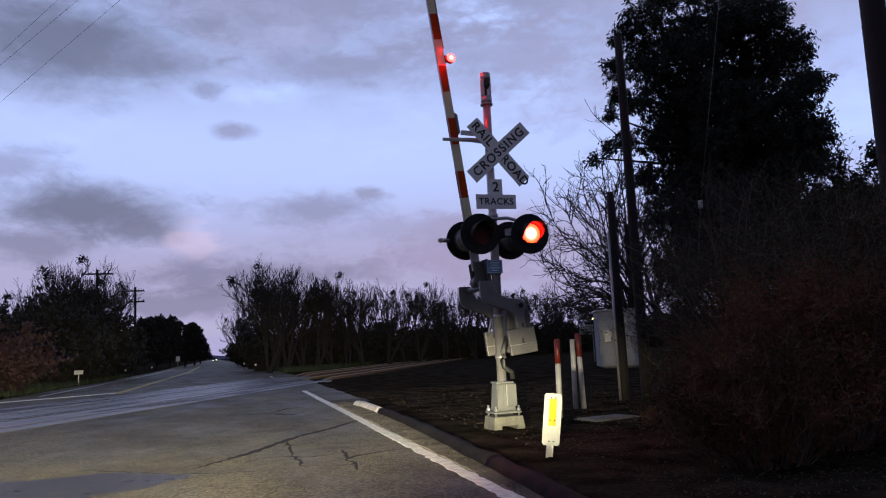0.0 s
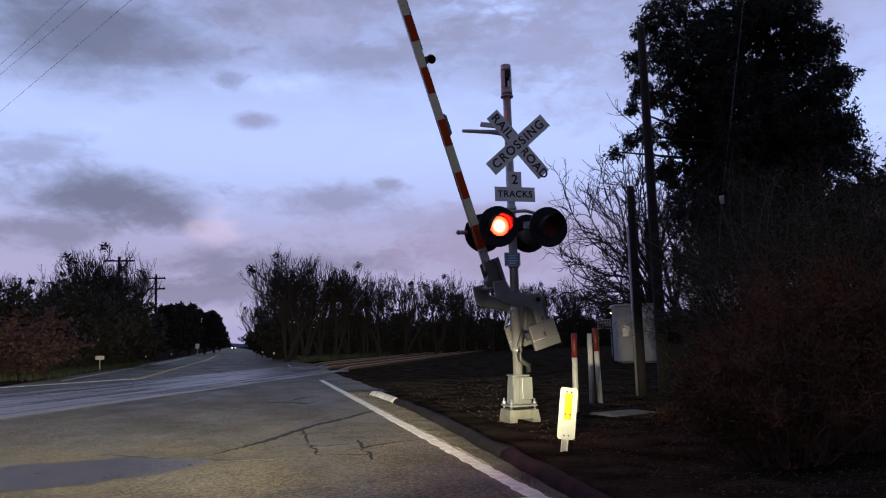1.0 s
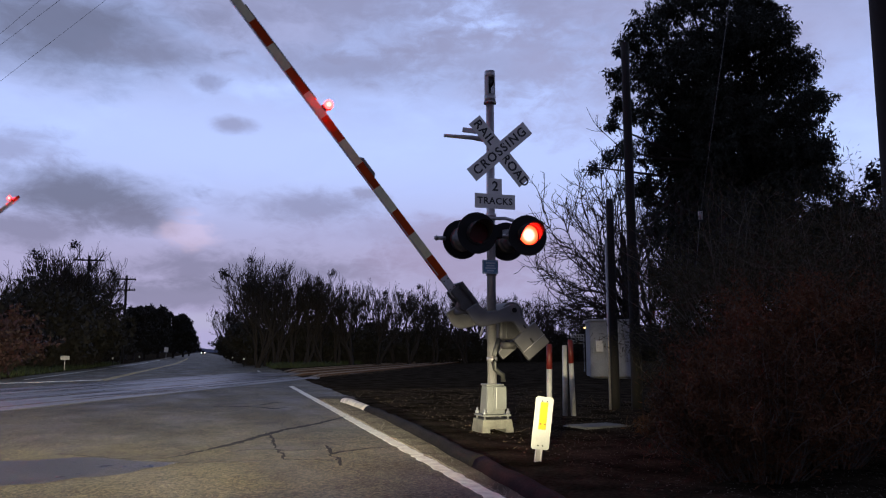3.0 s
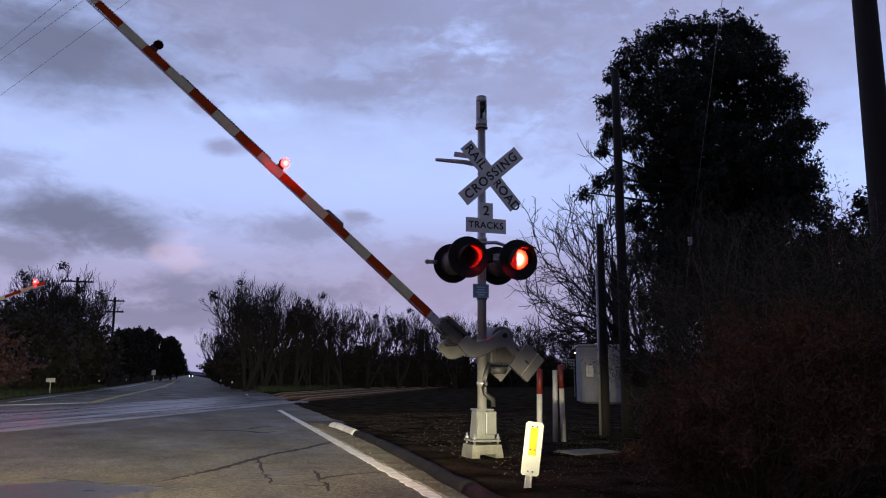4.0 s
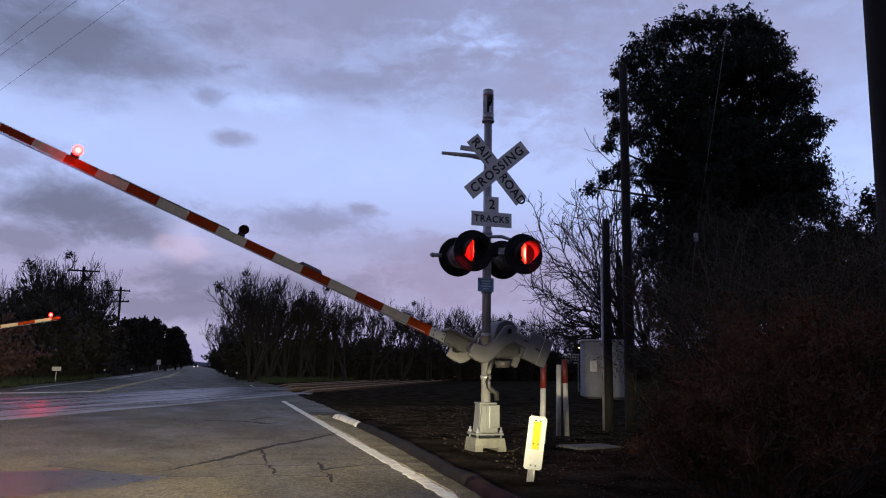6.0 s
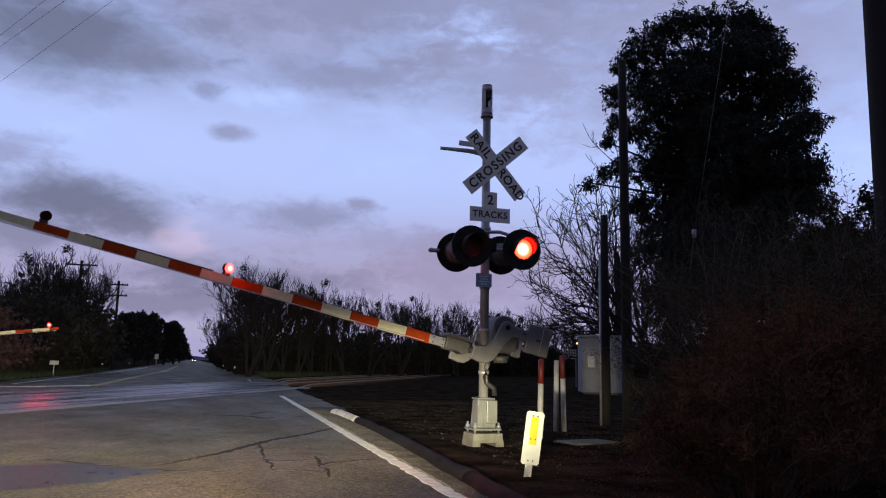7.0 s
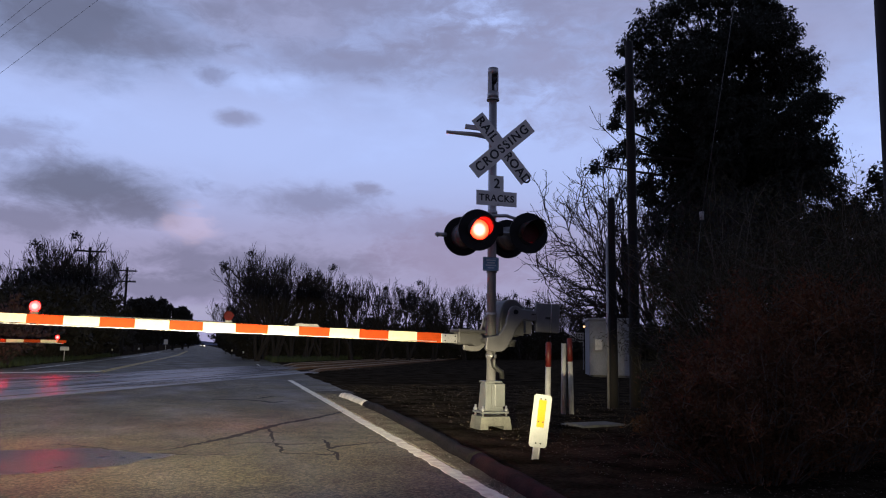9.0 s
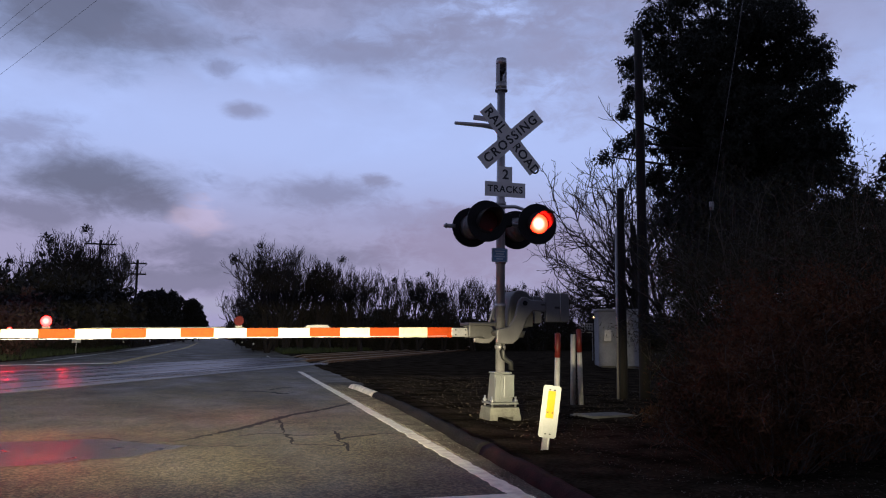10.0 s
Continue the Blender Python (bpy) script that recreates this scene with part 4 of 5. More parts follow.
    bm = tube([(0.07, -0.10, 1.30), (0.03, -0.115, 1.2), (-0.01, -0.12, 1.08), (-0.02, -0.12, 0.97), (0.0, -0.12, 0.88), (0.06, -0.12, 0.83), (0.12, -0.11, 0.80), (0.13, -0.10, 0.70)], 0.037, 10)
    part("conduit", bm, "rubber", root, "black flexible conduit")
    bm = tube([(-0.06, 0.05, 1.60), (-0.10, 0.04, 1.57), (-0.17, 0.03, 1.34)], 0.012, 6)
    part("brace_rod", bm, "galv", root)
    return root, lenses


STRIPES_FROM, STRIPE, ARM_TIP = -1.0, 0.418, -7.85   # the near arm reaches on to -9.3
ARM_Z, ARM_Y = -0.47, 0.19


def gate_arm(parent, pivot_local, x_a=-3.98, x_b=-6.30, x_c=-9.12, stripe=STRIPE, first=0.37, tip=-9.3):
    """The striped arm with its forked support and counterweight; it lies along -x when lowered."""
    arm = new("gate_arm")
    arm.empty_display_size = 0.1
    arm.parent = parent
    tagged(arm, "red and white striped gate arm with small red lamps")

    def half(x):
        return 0.072 - 0.022 * (x - STRIPES_FROM) / (ARM_TIP - STRIPES_FROM)

    x, k = STRIPES_FROM, 0
    while x > tip + 0.05:
        e = max(tip, x - (first if k == 0 else stripe))
        a, b = half(x), half(e)
        bm = bmesh.new()
        vs = []
        for yy in (ARM_Y - 0.018, ARM_Y + 0.018):
            vs.append([bm.verts.new(p) for p in ((x - 0.001, yy, ARM_Z - a), (x - 0.001, yy, ARM_Z + a), (e, yy, ARM_Z + b), (e, yy, ARM_Z - b))])
        f, g = vs
        for q in ((f[0], f[1], f[2], f[3]), (g[3], g[2], g[1], g[0]), (f[1], g[1], g[2], f[2]), (f[0], f[3], g[3], g[0]), (f[0], g[0], g[1], f[1]), (f[2], g[2], g[3], f[3])):
            bm.faces.new(q)
        bmesh.ops.recalc_face_normals(bm, faces=bm.faces[:])
        part("stripe", bm, "stripe_red" if k % 2 == 0 else "stripe_white", arm)
        x, k = e, k + 1
    part("arm_spine", box((-tip - 1.15, 0.05, 0.012), ((STRIPES_FROM + tip) / 2, ARM_Y, ARM_Z - 0.066), 0.003, rot=Euler((0, radians(-0.19), 0)).to_matrix()), "galv", arm)
    bm = box((0.34, 0.05, 0.13), (-0.84, ARM_Y, ARM_Z), 0.008)
    part("arm_shank", bm, "galv", arm, "bare metal arm shank")
    for sx in (-0.95, -0.80):
        for sz in (-0.035, 0.035):
            part("bolt", rod((sx, ARM_Y - 0.024, ARM_Z + sz), (sx, ARM_Y - 0.036, ARM_Z + sz), 0.011, seg=8), "rubber", arm)
    bm = box((0.42, 0.42, 0.05), (-0.60, ARM_Y, ARM_Z + 0.115), 0.015)
    box((0.34, 0.05, 0.20), (-0.62, ARM_Y - 0.10, ARM_Z + 0.02), 0.03, bm=bm)
    box((0.34, 0.05, 0.20), (-0.62, ARM_Y + 0.10, ARM_Z + 0.02), 0.03, bm=bm)
    rod((-0.50, ARM_Y - 0.13, ARM_Z), (-0.50, ARM_Y + 0.13, ARM_Z), 0.095, seg=20, bm=bm)
    rod((-0.40, -0.22, ARM_Z - 0.01), (-0.40, 0.72, ARM_Z - 0.01), 0.045, seg=12, bm=bm)
    part("arm_bracket", bm, "machine", arm, "grey cast arm bracket")
    # S-shaped side arms that straddle the mast
    shape = [(-0.44, -0.56), (-0.42, -0.37), (-0.24, -0.335), (-0.15, -0.20), (-0.09, 0.03), (-0.04, 0.085), (0.03, 0.095), (0.10, 0.05), (0.34, 0.035), (0.34, -0.12), (0.13, -0.11), (0.04, -0.22), (-0.04, -0.40), (-0.10, -0.51), (-0.18, -0.575), (-0.30, -0.58)]
    for y, nm in ((-0.24, "front"), (0.72, "rear")):
        part("side_arm", plate([(p, q) for p, q in shape], 0.06, bevel=0.018), "alu", arm, "grey cast S-shaped side arm", m=pose(-0.05, y, -0.06))
        bm = rod((-0.05, y - 0.045, -0.06), (-0.05, y + 0.02, -0.06), 0.062, seg=24)
        part("hub", bm, "alu", arm)
        part("hub_cap", rod((-0.05, y - 0.055, -0.06), (-0.05, y - 0.045, -0.06), 0.036, seg=20), "black", arm)
        part("slot_bar", box((0.06, 0.02, 0.02), (0.23, y - 0.04, -0.08), 0.004), "rubber", arm)
    for y in (-0.25, 0.73):
        w = part("counterweight", box((0.37, 0.07, 0.42), (0.46, y, -0.12), 0.012), "alu", arm, "grey steel counterweight plate")
        part("weight_slot", box((0.075, 0.012, 0.03), (0.45, y - 0.038, -0.12), 0.004), "rubber", w)
        part("weight_rod", rod((0.50, y - 0.042, -0.33), (0.50, y - 0.042, 0.09), 0.006, seg=6), "galv", w)
    # small top housing and ribbed cable
    part("cable_box", plate([(-3.12, -0.403), (-2.76, -0.403), (-2.80, -0.362), (-3.08, -0.362)], 0.06, bevel=0.004), "alu", arm, m=pose(0, ARM_Y, 0))
    pts = [(-4.15 - i * 0.01, ARM_Y, ARM_Z + half(-4.15 - i * 0.01) + 0.008 + 0.004 * (i % 4 < 2)) for i in range(165)]
    part("ribbed_cable", tube(pts, 0.011, 6), "rubber", arm, "black ribbed cable")
    lamps = []
    for px in (x_a, x_b, x_c):
        z = ARM_Z + half(px)
        bm = box((0.10, 0.075, 0.04), (px, ARM_Y, z + 0.02), 0.008)
        part("lamp_foot", bm, "rubber", arm)
        bm = rod((0, -0.036, 0), (0, 0.036, 0), 0.064, seg=20)
        rod((0, -0.046, 0), (0, -0.036, 0), 0.052, 0.064, seg=20, bm=bm)
        for face in bm.faces:
            face.material_index = 1 if face.calc_center_median().y < -0.03 else 0
        for v in bm.verts:
            if v.co.y < -0.044:
                v.co.y -= 0.012
        lens = part("arm_lamp", bm, ["lens_box", "arm_on"], arm, "small red arm lamp")
        lens.matrix_basis = pose(px, ARM_Y, z + 0.098)
        lamps.append(lens)
    return arm, lamps


# ---- trees and bushes ----
class Growth:
    """Collects tapered twigs and leaf blades into one mesh."""

    def __init__(self, seed):
        self.v, self.f, self.mi = [], [], []
        self.rnd = random.Random(seed)

    def limb(self, pts, r0, r1, seg=4, mat=0):
        base = len(self.v)
        n = len(pts)
        for i, p in enumerate(pts):
            d = pts[min(i + 1, n - 1)] - pts[max(i - 1, 0)]
            if d.length < 1e-6:
                d = Vector((0, 0, 1))
            d.normalize()
            a = d.orthogonal().normalized()
            b = d.cross(a)
            r = r0 + (r1 - r0) * i / (n - 1)
            for k in range(seg):
                t = 2 * math.pi * k / seg
                self.v.append(p + a * (r * math.cos(t)) + b * (r * math.sin(t)))
        for i in range(n - 1):
            for k in range(seg):
                j = (k + 1) % seg
                self.f.append((base + i * seg + k, base + i * seg + j, base + (i + 1) * seg + j, base + (i + 1) * seg + k))
                self.mi.append(mat)

    def leaf(self, p, d, length, width, mat=1):
        d = d.normalized()
        s = d.cross(Vector((self.rnd.uniform(-1, 1), self.rnd.uniform(-1, 1), self.rnd.uniform(-1, 1))))
        if s.length < 1e-4:
            s = d.orthogonal()
        s = s.normalized() * (width / 2)
        o = len(self.v)
        self.v += [p, p + d * (length * 0.45) + s, p + d * length, p + d * (length * 0.45) - s]
        self.f.append((o, o + 1, o + 2, o + 3))
        self.mi.append(mat)

    def direction(self, spread=1.0):
        while True:
            v = Vector((self.rnd.uniform(-1, 1), self.rnd.uniform(-1, 1), self.rnd.uniform(-1, 1)))
            if 0.05 < v.length < 1:
                return v.normalized() * spread

    def branch(self, p, d, length, r, depth, wig=0.35, up=0.1, kids=3, ratio=0.68, tips=None, minr=0.006, trunk=True):
        n = 4 if depth > 1 else 3
        pts = [p.copy()]
        dirs = [d.copy()]
        for i in range(n):
            d = (d + self.direction(wig * 0.5) + Vector((0, 0, up))).normalized()
            pts.append(pts[-1] + d * (length / n))
            dirs.append(d.copy())
        self.limb(pts, r, max(minr, r * 0.62), 6 if r > 0.06 else (4 if r > 0.02 else 3), 0 if trunk else 1)
        if depth == 0:
            if tips is not None:
                tips.append((pts[-1], d))
            return
        for k in range(kids):
            at = n if k == 0 else self.rnd.randint(max(1, n - 3), n)
            nd = (dirs[at] + self.direction(0.85) + Vector((0, 0, up))).normalized()
            self.branch(pts[at], nd, length * ratio * self.rnd.uniform(0.75, 1.15), max(minr, r * (0.62 if k == 0 else 0.5)), depth - 1, wig, up, kids, ratio, tips, minr, False)

    def split(self, names, mats, root, labels):
        """One mesh for each material number, as parts of a thing."""
        for mat, (nm, k, lb) in enumerate(zip(names, mats, labels)):
            fs = [f for f, m in zip(self.f, self.mi) if m == mat]
            if not fs:
                continue
            used = sorted({i for f in fs for i in f})
            idx = {i: j for j, i in enumerate(used)}
            mesh_part(nm, [self.v[i] for i in used], [tuple(idx[i] for i in f) for f in fs], k, root, lb)


def bare_tree(seed, height, label, depth=5, kids=3, wig=0.4, up=0.12, trunk=0.14, clumps=0, mat="bark_dark", m=None, spread=0.5, stems=1, minr=0.006, lean=(0, 0)):
    g = Growth(seed)
    root = empty("bare_tree", m or Matrix(), label, "tree", "bare trees")
    tips = []
    for s in range(stems):
        tilt = g.rnd.random()
        d = Vector((lean[0] * tilt + g.rnd.uniform(-spread, spread), lean[1] * tilt + g.rnd.uniform(-spread, spread), 1)).normalized()
        g.branch(Vector((g.rnd.uniform(-0.2, 0.2) * (stems > 1), g.rnd.uniform(-0.2, 0.2) * (stems > 1), -0.1)), d, height * 0.34, trunk, depth, wig, up, kids, 0.72, tips, minr)
    g.split(("trunk", "branch_crown"), (mat, mat), root, ("dark bare trunk", "bare dark branches"))
    for k in range(clumps):
        p, d = g.rnd.choice(tips)
        ball = Growth(seed * 31 + k)
        size = ball.rnd.uniform(0.18, 0.36)
        for i in range(90):
            q = p + ball.direction(size * ball.rnd.random() ** 0.4)
            ball.leaf(q, ball.direction(), 0.16, 0.07, 0)
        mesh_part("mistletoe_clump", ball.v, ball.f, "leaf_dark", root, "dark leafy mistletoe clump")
    return root


def sweeping_tree(seed, m, facing):
    """A many-limbed bare tree whose limbs sweep sideways and turn up at their tips."""
    g = Growth(seed)
    rnd = g.rnd
    root = empty("bare_tree", m, "spreading bare tree with long sweeping limbs behind wooden poles", "tree", "bare trees")
    side = Vector((-math.cos(facing), math.sin(facing), 0))
    deep = Vector((math.sin(facing), math.cos(facing), 0))

    def sweep(p, d, length, r0, r1, depth, mat=1):
        n = 7
        pts, bow = [p.copy()], g.direction(0.28)
        for i in range(n):
            if i % 2 == 0:
                bow = bow * 0.3 + g.direction(0.27)
            lift = -0.07 if i < 4 else 0.17
            d = (d + bow * 0.8 + Vector((0, 0, lift))).normalized()
            pts.append(pts[-1] + d * (length / n))
        g.limb(pts, r0, r1, 5 if r0 > 0.03 else 3, mat)
        if depth == 0:
            return
        for k in range((0, 5, 9)[depth]):
            i = rnd.randint(2, n)
            axis = (pts[i] - pts[i - 1]).normalized()
            nd = (axis + g.direction(0.75) + Vector((0, 0, 0.12))).normalized()
            sweep(pts[i], nd, length * rnd.uniform(0.22, 0.42), max(0.011, r0 * 0.5), 0.008, depth - 1)

    trunk = [Vector((0, 0, -0.2)), Vector((0, 0, 1.0)) + side * 0.1, Vector((0, 0, 2.2)), Vector((0, 0, 3.6)) - side * 0.15, Vector((0, 0, 4.8))]
    g.limb(trunk, 0.17, 0.09, 8)
    for k in range(40):
        a = radians(4 + 108 * ((k + rnd.random()) / 40))
        reach = (1.75 + 2.9 * math.sin(min(a, radians(95)))) * rnd.uniform(0.72, 1.05)
        d = (side * math.cos(a) + deep * rnd.uniform(-0.55, 0.45) + Vector((0, 0, math.sin(a)))).normalized()
        start = trunk[0].lerp(trunk[-1], 0.18 + 0.55 * rnd.random()) * (0.6 + 0.4 * math.sin(a))
        sweep(start, d, reach, 0.042, 0.012, 2)
    g.split(("trunk", "branch_crown"), ("bark_dark", "bark_dark"), root, ("dark bare trunk", "bare sweeping branches"))
    return root


def crown_tree(seed, m, lobes, leaves, leaf, label, category, bark, leafmat, trunk_r, trunk_top, droop=0.5, name="tree"):
    """A tree whose leafy lobes sit on limbs that grow from one trunk. lobes: (x, y, z, radius)."""
    g = Growth(seed)
    root = empty(name, m, label, category)
    top = Vector(trunk_top)
    spine = [Vector((0, 0, -0.2)).lerp(top, t) + g.direction(0.25 * t) for t in [i / 7 for i in range(8)]]
    g.limb(spine, trunk_r, trunk_r * 0.35, 8)
    for x, y, z, r in lobes:
        c = Vector((x, y, z))
        near = min(spine, key=lambda p: (p - c).length + 0.6 * max(0, p.z - c.z + r * 0.3) * 3)
        mid = near.lerp(c, 0.5) + g.direction(0.4) + Vector((0, 0, -0.2))
        g.limb([near, near.lerp(mid, 0.5), mid, c], trunk_r * 0.3, 0.03, 5)
        for k in range(7):
            e = c + g.direction(r * 0.75)
            g.limb([c, c.lerp(e, 0.5) + g.direction(0.15), e], 0.03, 0.008, 3)
        n_cl = int(leaves * r * r)
        for k in range(n_cl):
            q = c + g.direction() * (r * g.rnd.random() ** 0.5)
            q.z = c.z + (q.z - c.z) * 0.85
            cs = g.rnd.uniform(0.14, 0.34)
            for i in range(32):
                p = q + g.direction(cs * g.rnd.random() ** 0.5)
                d = g.direction() + Vector((0, 0, -droop))
                g.leaf(p, d, leaf[0] * g.rnd.uniform(0.7, 1.3), leaf[1] * g.rnd.uniform(0.7, 1.3))
    g.split(("trunk", "crown"), (bark, leafmat), root, ("dark trunk and limbs", "dense dark leaves with gaps"))
    return root


def hedge_tree(seed, w, h, label, n, leafmat="leaf_dark", leaf=(0.30, 0.16), twigs=40, name="shrub", category="shrub", group="", m=None):
    """A shrub of many arching stems and small leaves with an uneven outline."""
    g = Growth(seed)
    root = empty(name, m or Matrix(), label, category, group)
    ends = []
    fine_stems = leafmat in ("leaf_bush", "leaf_rust")
    for k in range(twigs):
        a = g.rnd.uniform(0, 2 * math.pi)
        lean = g.rnd.random() ** 0.7
        p = Vector((math.cos(a) * w * 0.12, math.sin(a) * w * 0.12, -0.05))
        e = Vector((math.cos(a) * w * 0.5 * lean, math.sin(a) * w * 0.5 * lean, h * (1.02 - 0.55 * lean ** 2) * g.rnd.uniform(0.7, 1.05)))
        c = p.lerp(e, 0.5) + Vector((0, 0, h * 0.15)) + g.direction(0.15 * h)
        pts = [p.lerp(c, t).lerp(c.lerp(e, t), t) for t in [i / 6 for i in range(7)]]
        g.limb(pts, (0.006 + 0.003 * h) if fine_stems else (0.02 + 0.006 * h), 0.003 if fine_stems else 0.006, 4)
        ends.append(pts)
        for b in range(5):
            q = g.rnd.choice(pts[2:])
            d = (g.direction(0.9) + Vector((math.cos(a) * 0.4, math.sin(a) * 0.4, 0.7))).normalized() * g.rnd.uniform(0.12, 0.3) * h
            g.limb([q, q + d * 0.5 + g.direction(0.04 * h), q + d], 0.004 if fine_stems else 0.010, 0.002, 3)
            ends.append([q, q + d * 0.5, q + d])
    per = max(1, n // len(ends))
    for pts in ends:
        for k in range(per):
            t = g.rnd.random()
            i = min(len(pts) - 2, int(t * (len(pts) - 1)))
            p = pts[i].lerp(pts[i + 1], g.rnd.random()) + g.direction(0.09 * h * g.rnd.random())
            d = g.direction() + Vector((0, 0, 0.5))
            g.leaf(p, d, leaf[0] * g.rnd.uniform(0.6, 1.4), leaf[1] * g.rnd.uniform(0.6, 1.4))
    g.split(("stem_tangle", "foliage"), ("dry_stem" if leafmat in ("leaf_bush", "leaf_rust") else "bark_dark", leafmat), root, ("thin dry stems", "small dark leaves"))
    return root


# ---- build the place ----
make_ground()
make_road()
make_kerb()
make_tracks()
make_crossing_apron()
make_cracks()
make_scatter()
signal, front_lenses = crossing_signal()
near_arm, near_lamps = gate_arm(signal, PIVOT - MAST)


# ---- the gate on the far side of the tracks ----
FAR_PIVOT = Vector((-12.6, 31.0, 1.65))


def far_gate():
    root = empty("far_gate", Matrix.Translation((-12.85, 31.0, 0.0)), "grey steel gate post with a striped arm beyond the tracks", "crossing gate")
    part("mast", rod((0, 0, 0), (0, 0, 4.6), 0.068, 0.06, 20), "galv", root)
    part("footing", box((0.56, 0.52, 0.2), (0, 0, 0.08), 0.01, taper=0.94), "concrete", root)
    part("gate_machine", box((0.46, 0.36, 0.62), (-0.1, 0.02, 1.5), 0.05), "alu", root)
    arm, lamps = gate_arm(root, FAR_PIVOT, -3.6, -5.6, -7.55, stripe=0.55, first=0.5, tip=ARM_TIP)
    for lens in lamps:
        lens.matrix_basis = lens.matrix_basis @ pose(0, 0, 0, 0, 0, 180)
    return root, arm, lamps


# ---- roadside things ----
def wooden_pole(m, height, r, label, lean=(0, 0), arms=()):
    root = empty("utility_pole", m, label, "utility pole", "wooden poles")
    bm = tube([(lean[0] * t, lean[1] * t, -0.1 + (height + 0.1) * t) for t in [i / 8 for i in range(9)]], lambda t: r * (1 - 0.28 * t), 14)
    part("shaft", bm, "pole_wood", root)
    for z, w in arms:
        part("crossarm", box((w, 0.12, 0.14), (0, -0.15, z), 0.01), "pole_wood", root)
        for k in (-0.45, -0.2, 0.2, 0.45):
            part("insulator", rod((k * w, -0.15, z + 0.06), (k * w, -0.15, z + 0.2), 0.04, 0.03, 8), "rubber", root)
    return root


def polar(az, dist, z=0.0):
    return Vector((dist * math.sin(radians(az)), dist * math.cos(radians(az)), z))


def spot(az, dist, z=0.0, turn=0.0):
    p = polar(az, dist, z)
    return pose(p.x, p.y, p.z, 0, 0, turn)


wooden_pole(spot(31.5, 15.8), 7.62, 0.115, "tall dark tarred wooden pole beside the bushes", (-0.02, 0.0))
pole_short = wooden_pole(spot(29.95, 15.5), 4.22, 0.10, "short dark wooden pole with a thin conduit")
part("conduit", rod((-0.14, -0.05, 0), (-0.135, -0.05, 3.4), 0.025, seg=8), "galv", pole_short)
wooden_pole(spot(48.75, 13.0), 9.5, 0.22, "thick dark wooden pole standing in the bushes")
wooden_pole(spot(-5.3, 84), 8.9, 0.15, "distant wooden pole with two crossarms", arms=((8.5, 1.8), (7.4, 1.8)))
wooden_pole(spot(-7.75, 75), 9.7, 0.16, "distant wooden pole with one crossarm among trees", arms=((9.3, 2.6),))


def marker_post():
    root = empty("marker_post", spot(24.25, 7.98), "leaning white marker plate with a yellow reflector on a steel post", "marker")
    root.matrix_basis = spot(24.25, 7.98) @ pose(0, 0, 0, 0, 7.5, -6)
    bm = box((0.055, 0.02, 0.70), (0, 0.012, 0.27), 0.004)
    for sx in (-0.03, 0.03):
        box((0.012, 0.03, 0.70), (sx, 0.0, 0.27), 0.002, bm=bm)
    part("channel_post", bm, "galv", root, "galvanised channel post")
    o = 0.02
    w, lo, hi = 0.096, 0.17, 0.70
    out = [(-w + o, lo), (w - o, lo), (w, lo + o), (w, hi - o), (w - o, hi), (-w + o, hi), (-w, hi - o), (-w, lo + o)]
    part("plate", plate(out, 0.004), "marker_white", root, "white plate with clipped corners", m=pose(0, -0.022, 0))
    part("reflector", plate([(-0.040, 0.37), (0.040, 0.37), (0.040, 0.645), (-0.040, 0.645)], 0.004), "sign_yellow", root, "yellow reflector strip", m=pose(0, -0.0265, 0))
    for z in (0.21, 0.425, 0.655):
        for sx in (-0.025, 0.025):
            part("rivet", rod((sx, -0.024, z), (sx, -0.034, z), 0.008, seg=8), "rubber", root)


def bollard(m, height, red, lean, label):
    root = empty("marker_pole", m @ pose(0, 0, 0, 0, lean, 0), label, "bollard", "white marker poles")
    part("shaft", rod((0, 0, -0.05), (0, 0, height - red), 0.046, seg=16), "post_white", root)
    if red:
        bm = rod((0, 0, height - red), (0, 0, height - 0.02), 0.048, seg=16)
        rod((0, 0, height - 0.02), (0, 0, height), 0.048, 0.03, seg=16, bm=bm)
        part("sleeve", bm, "post_red", root, "red sleeve at the top")


marker_post()
bollard(spot(25.2, 12.6), 1.28, 0.40, 1.0, "slim white pole with a red top, half hidden by a sign")
bollard(spot(26.35, 14.0), 1.27, 0.0, 0.8, "plain slim white pole on the gravel")
bollard(spot(26.95, 14.0), 1.37, 0.42, -1.5, "slim white pole with a red top, leaning")


def vault_lid():
    root = empty("vault_lid", spot(28.6, 12.0, 0.02, 10), "flat grey concrete vault lid in the gravel", "utility lid")
    part("rim", box((0.86, 0.56, 0.05), (0, 0, 0.0), 0.008), "concrete", root)
    part("cover", box((0.79, 0.49, 0.012), (0, 0, 0.03), 0.004), "concrete", root)


vault_lid()


def equipment_cabinet():
    root = empty("equipment_cabinet", spot(29.75, 34.5, 0.0, -22), "pale grey metal signal equipment cabinet", "cabinet")
    part("body", box((2.0, 1.7, 2.35), (0, 0, 1.28), 0.02), "cabinet", root)
    part("roof", box((2.14, 1.84, 0.10), (0, 0, 2.50), 0.03), "cabinet", root)
    part("plinth", box((1.7, 1.5, 0.18), (0, 0, 0.05), 0.01), "concrete", root)
    d = part("door", box((0.80, 0.03, 1.95), (0.05, -0.865, 1.3), 0.01), "cabinet", root, "grey cabinet door")
    part("handle", box((0.04, 0.05, 0.2), (0.36, -0.90, 1.25), 0.008), "rubber", d)
    part("meter_box", box((0.32, 0.14, 0.5), (-0.62, -0.92, 1.4), 0.015), "galv", root)
    part("vent", box((0.4, 0.02, 0.25), (0.05, -0.89, 2.0), 0.005), "galv", root)


equipment_cabinet()


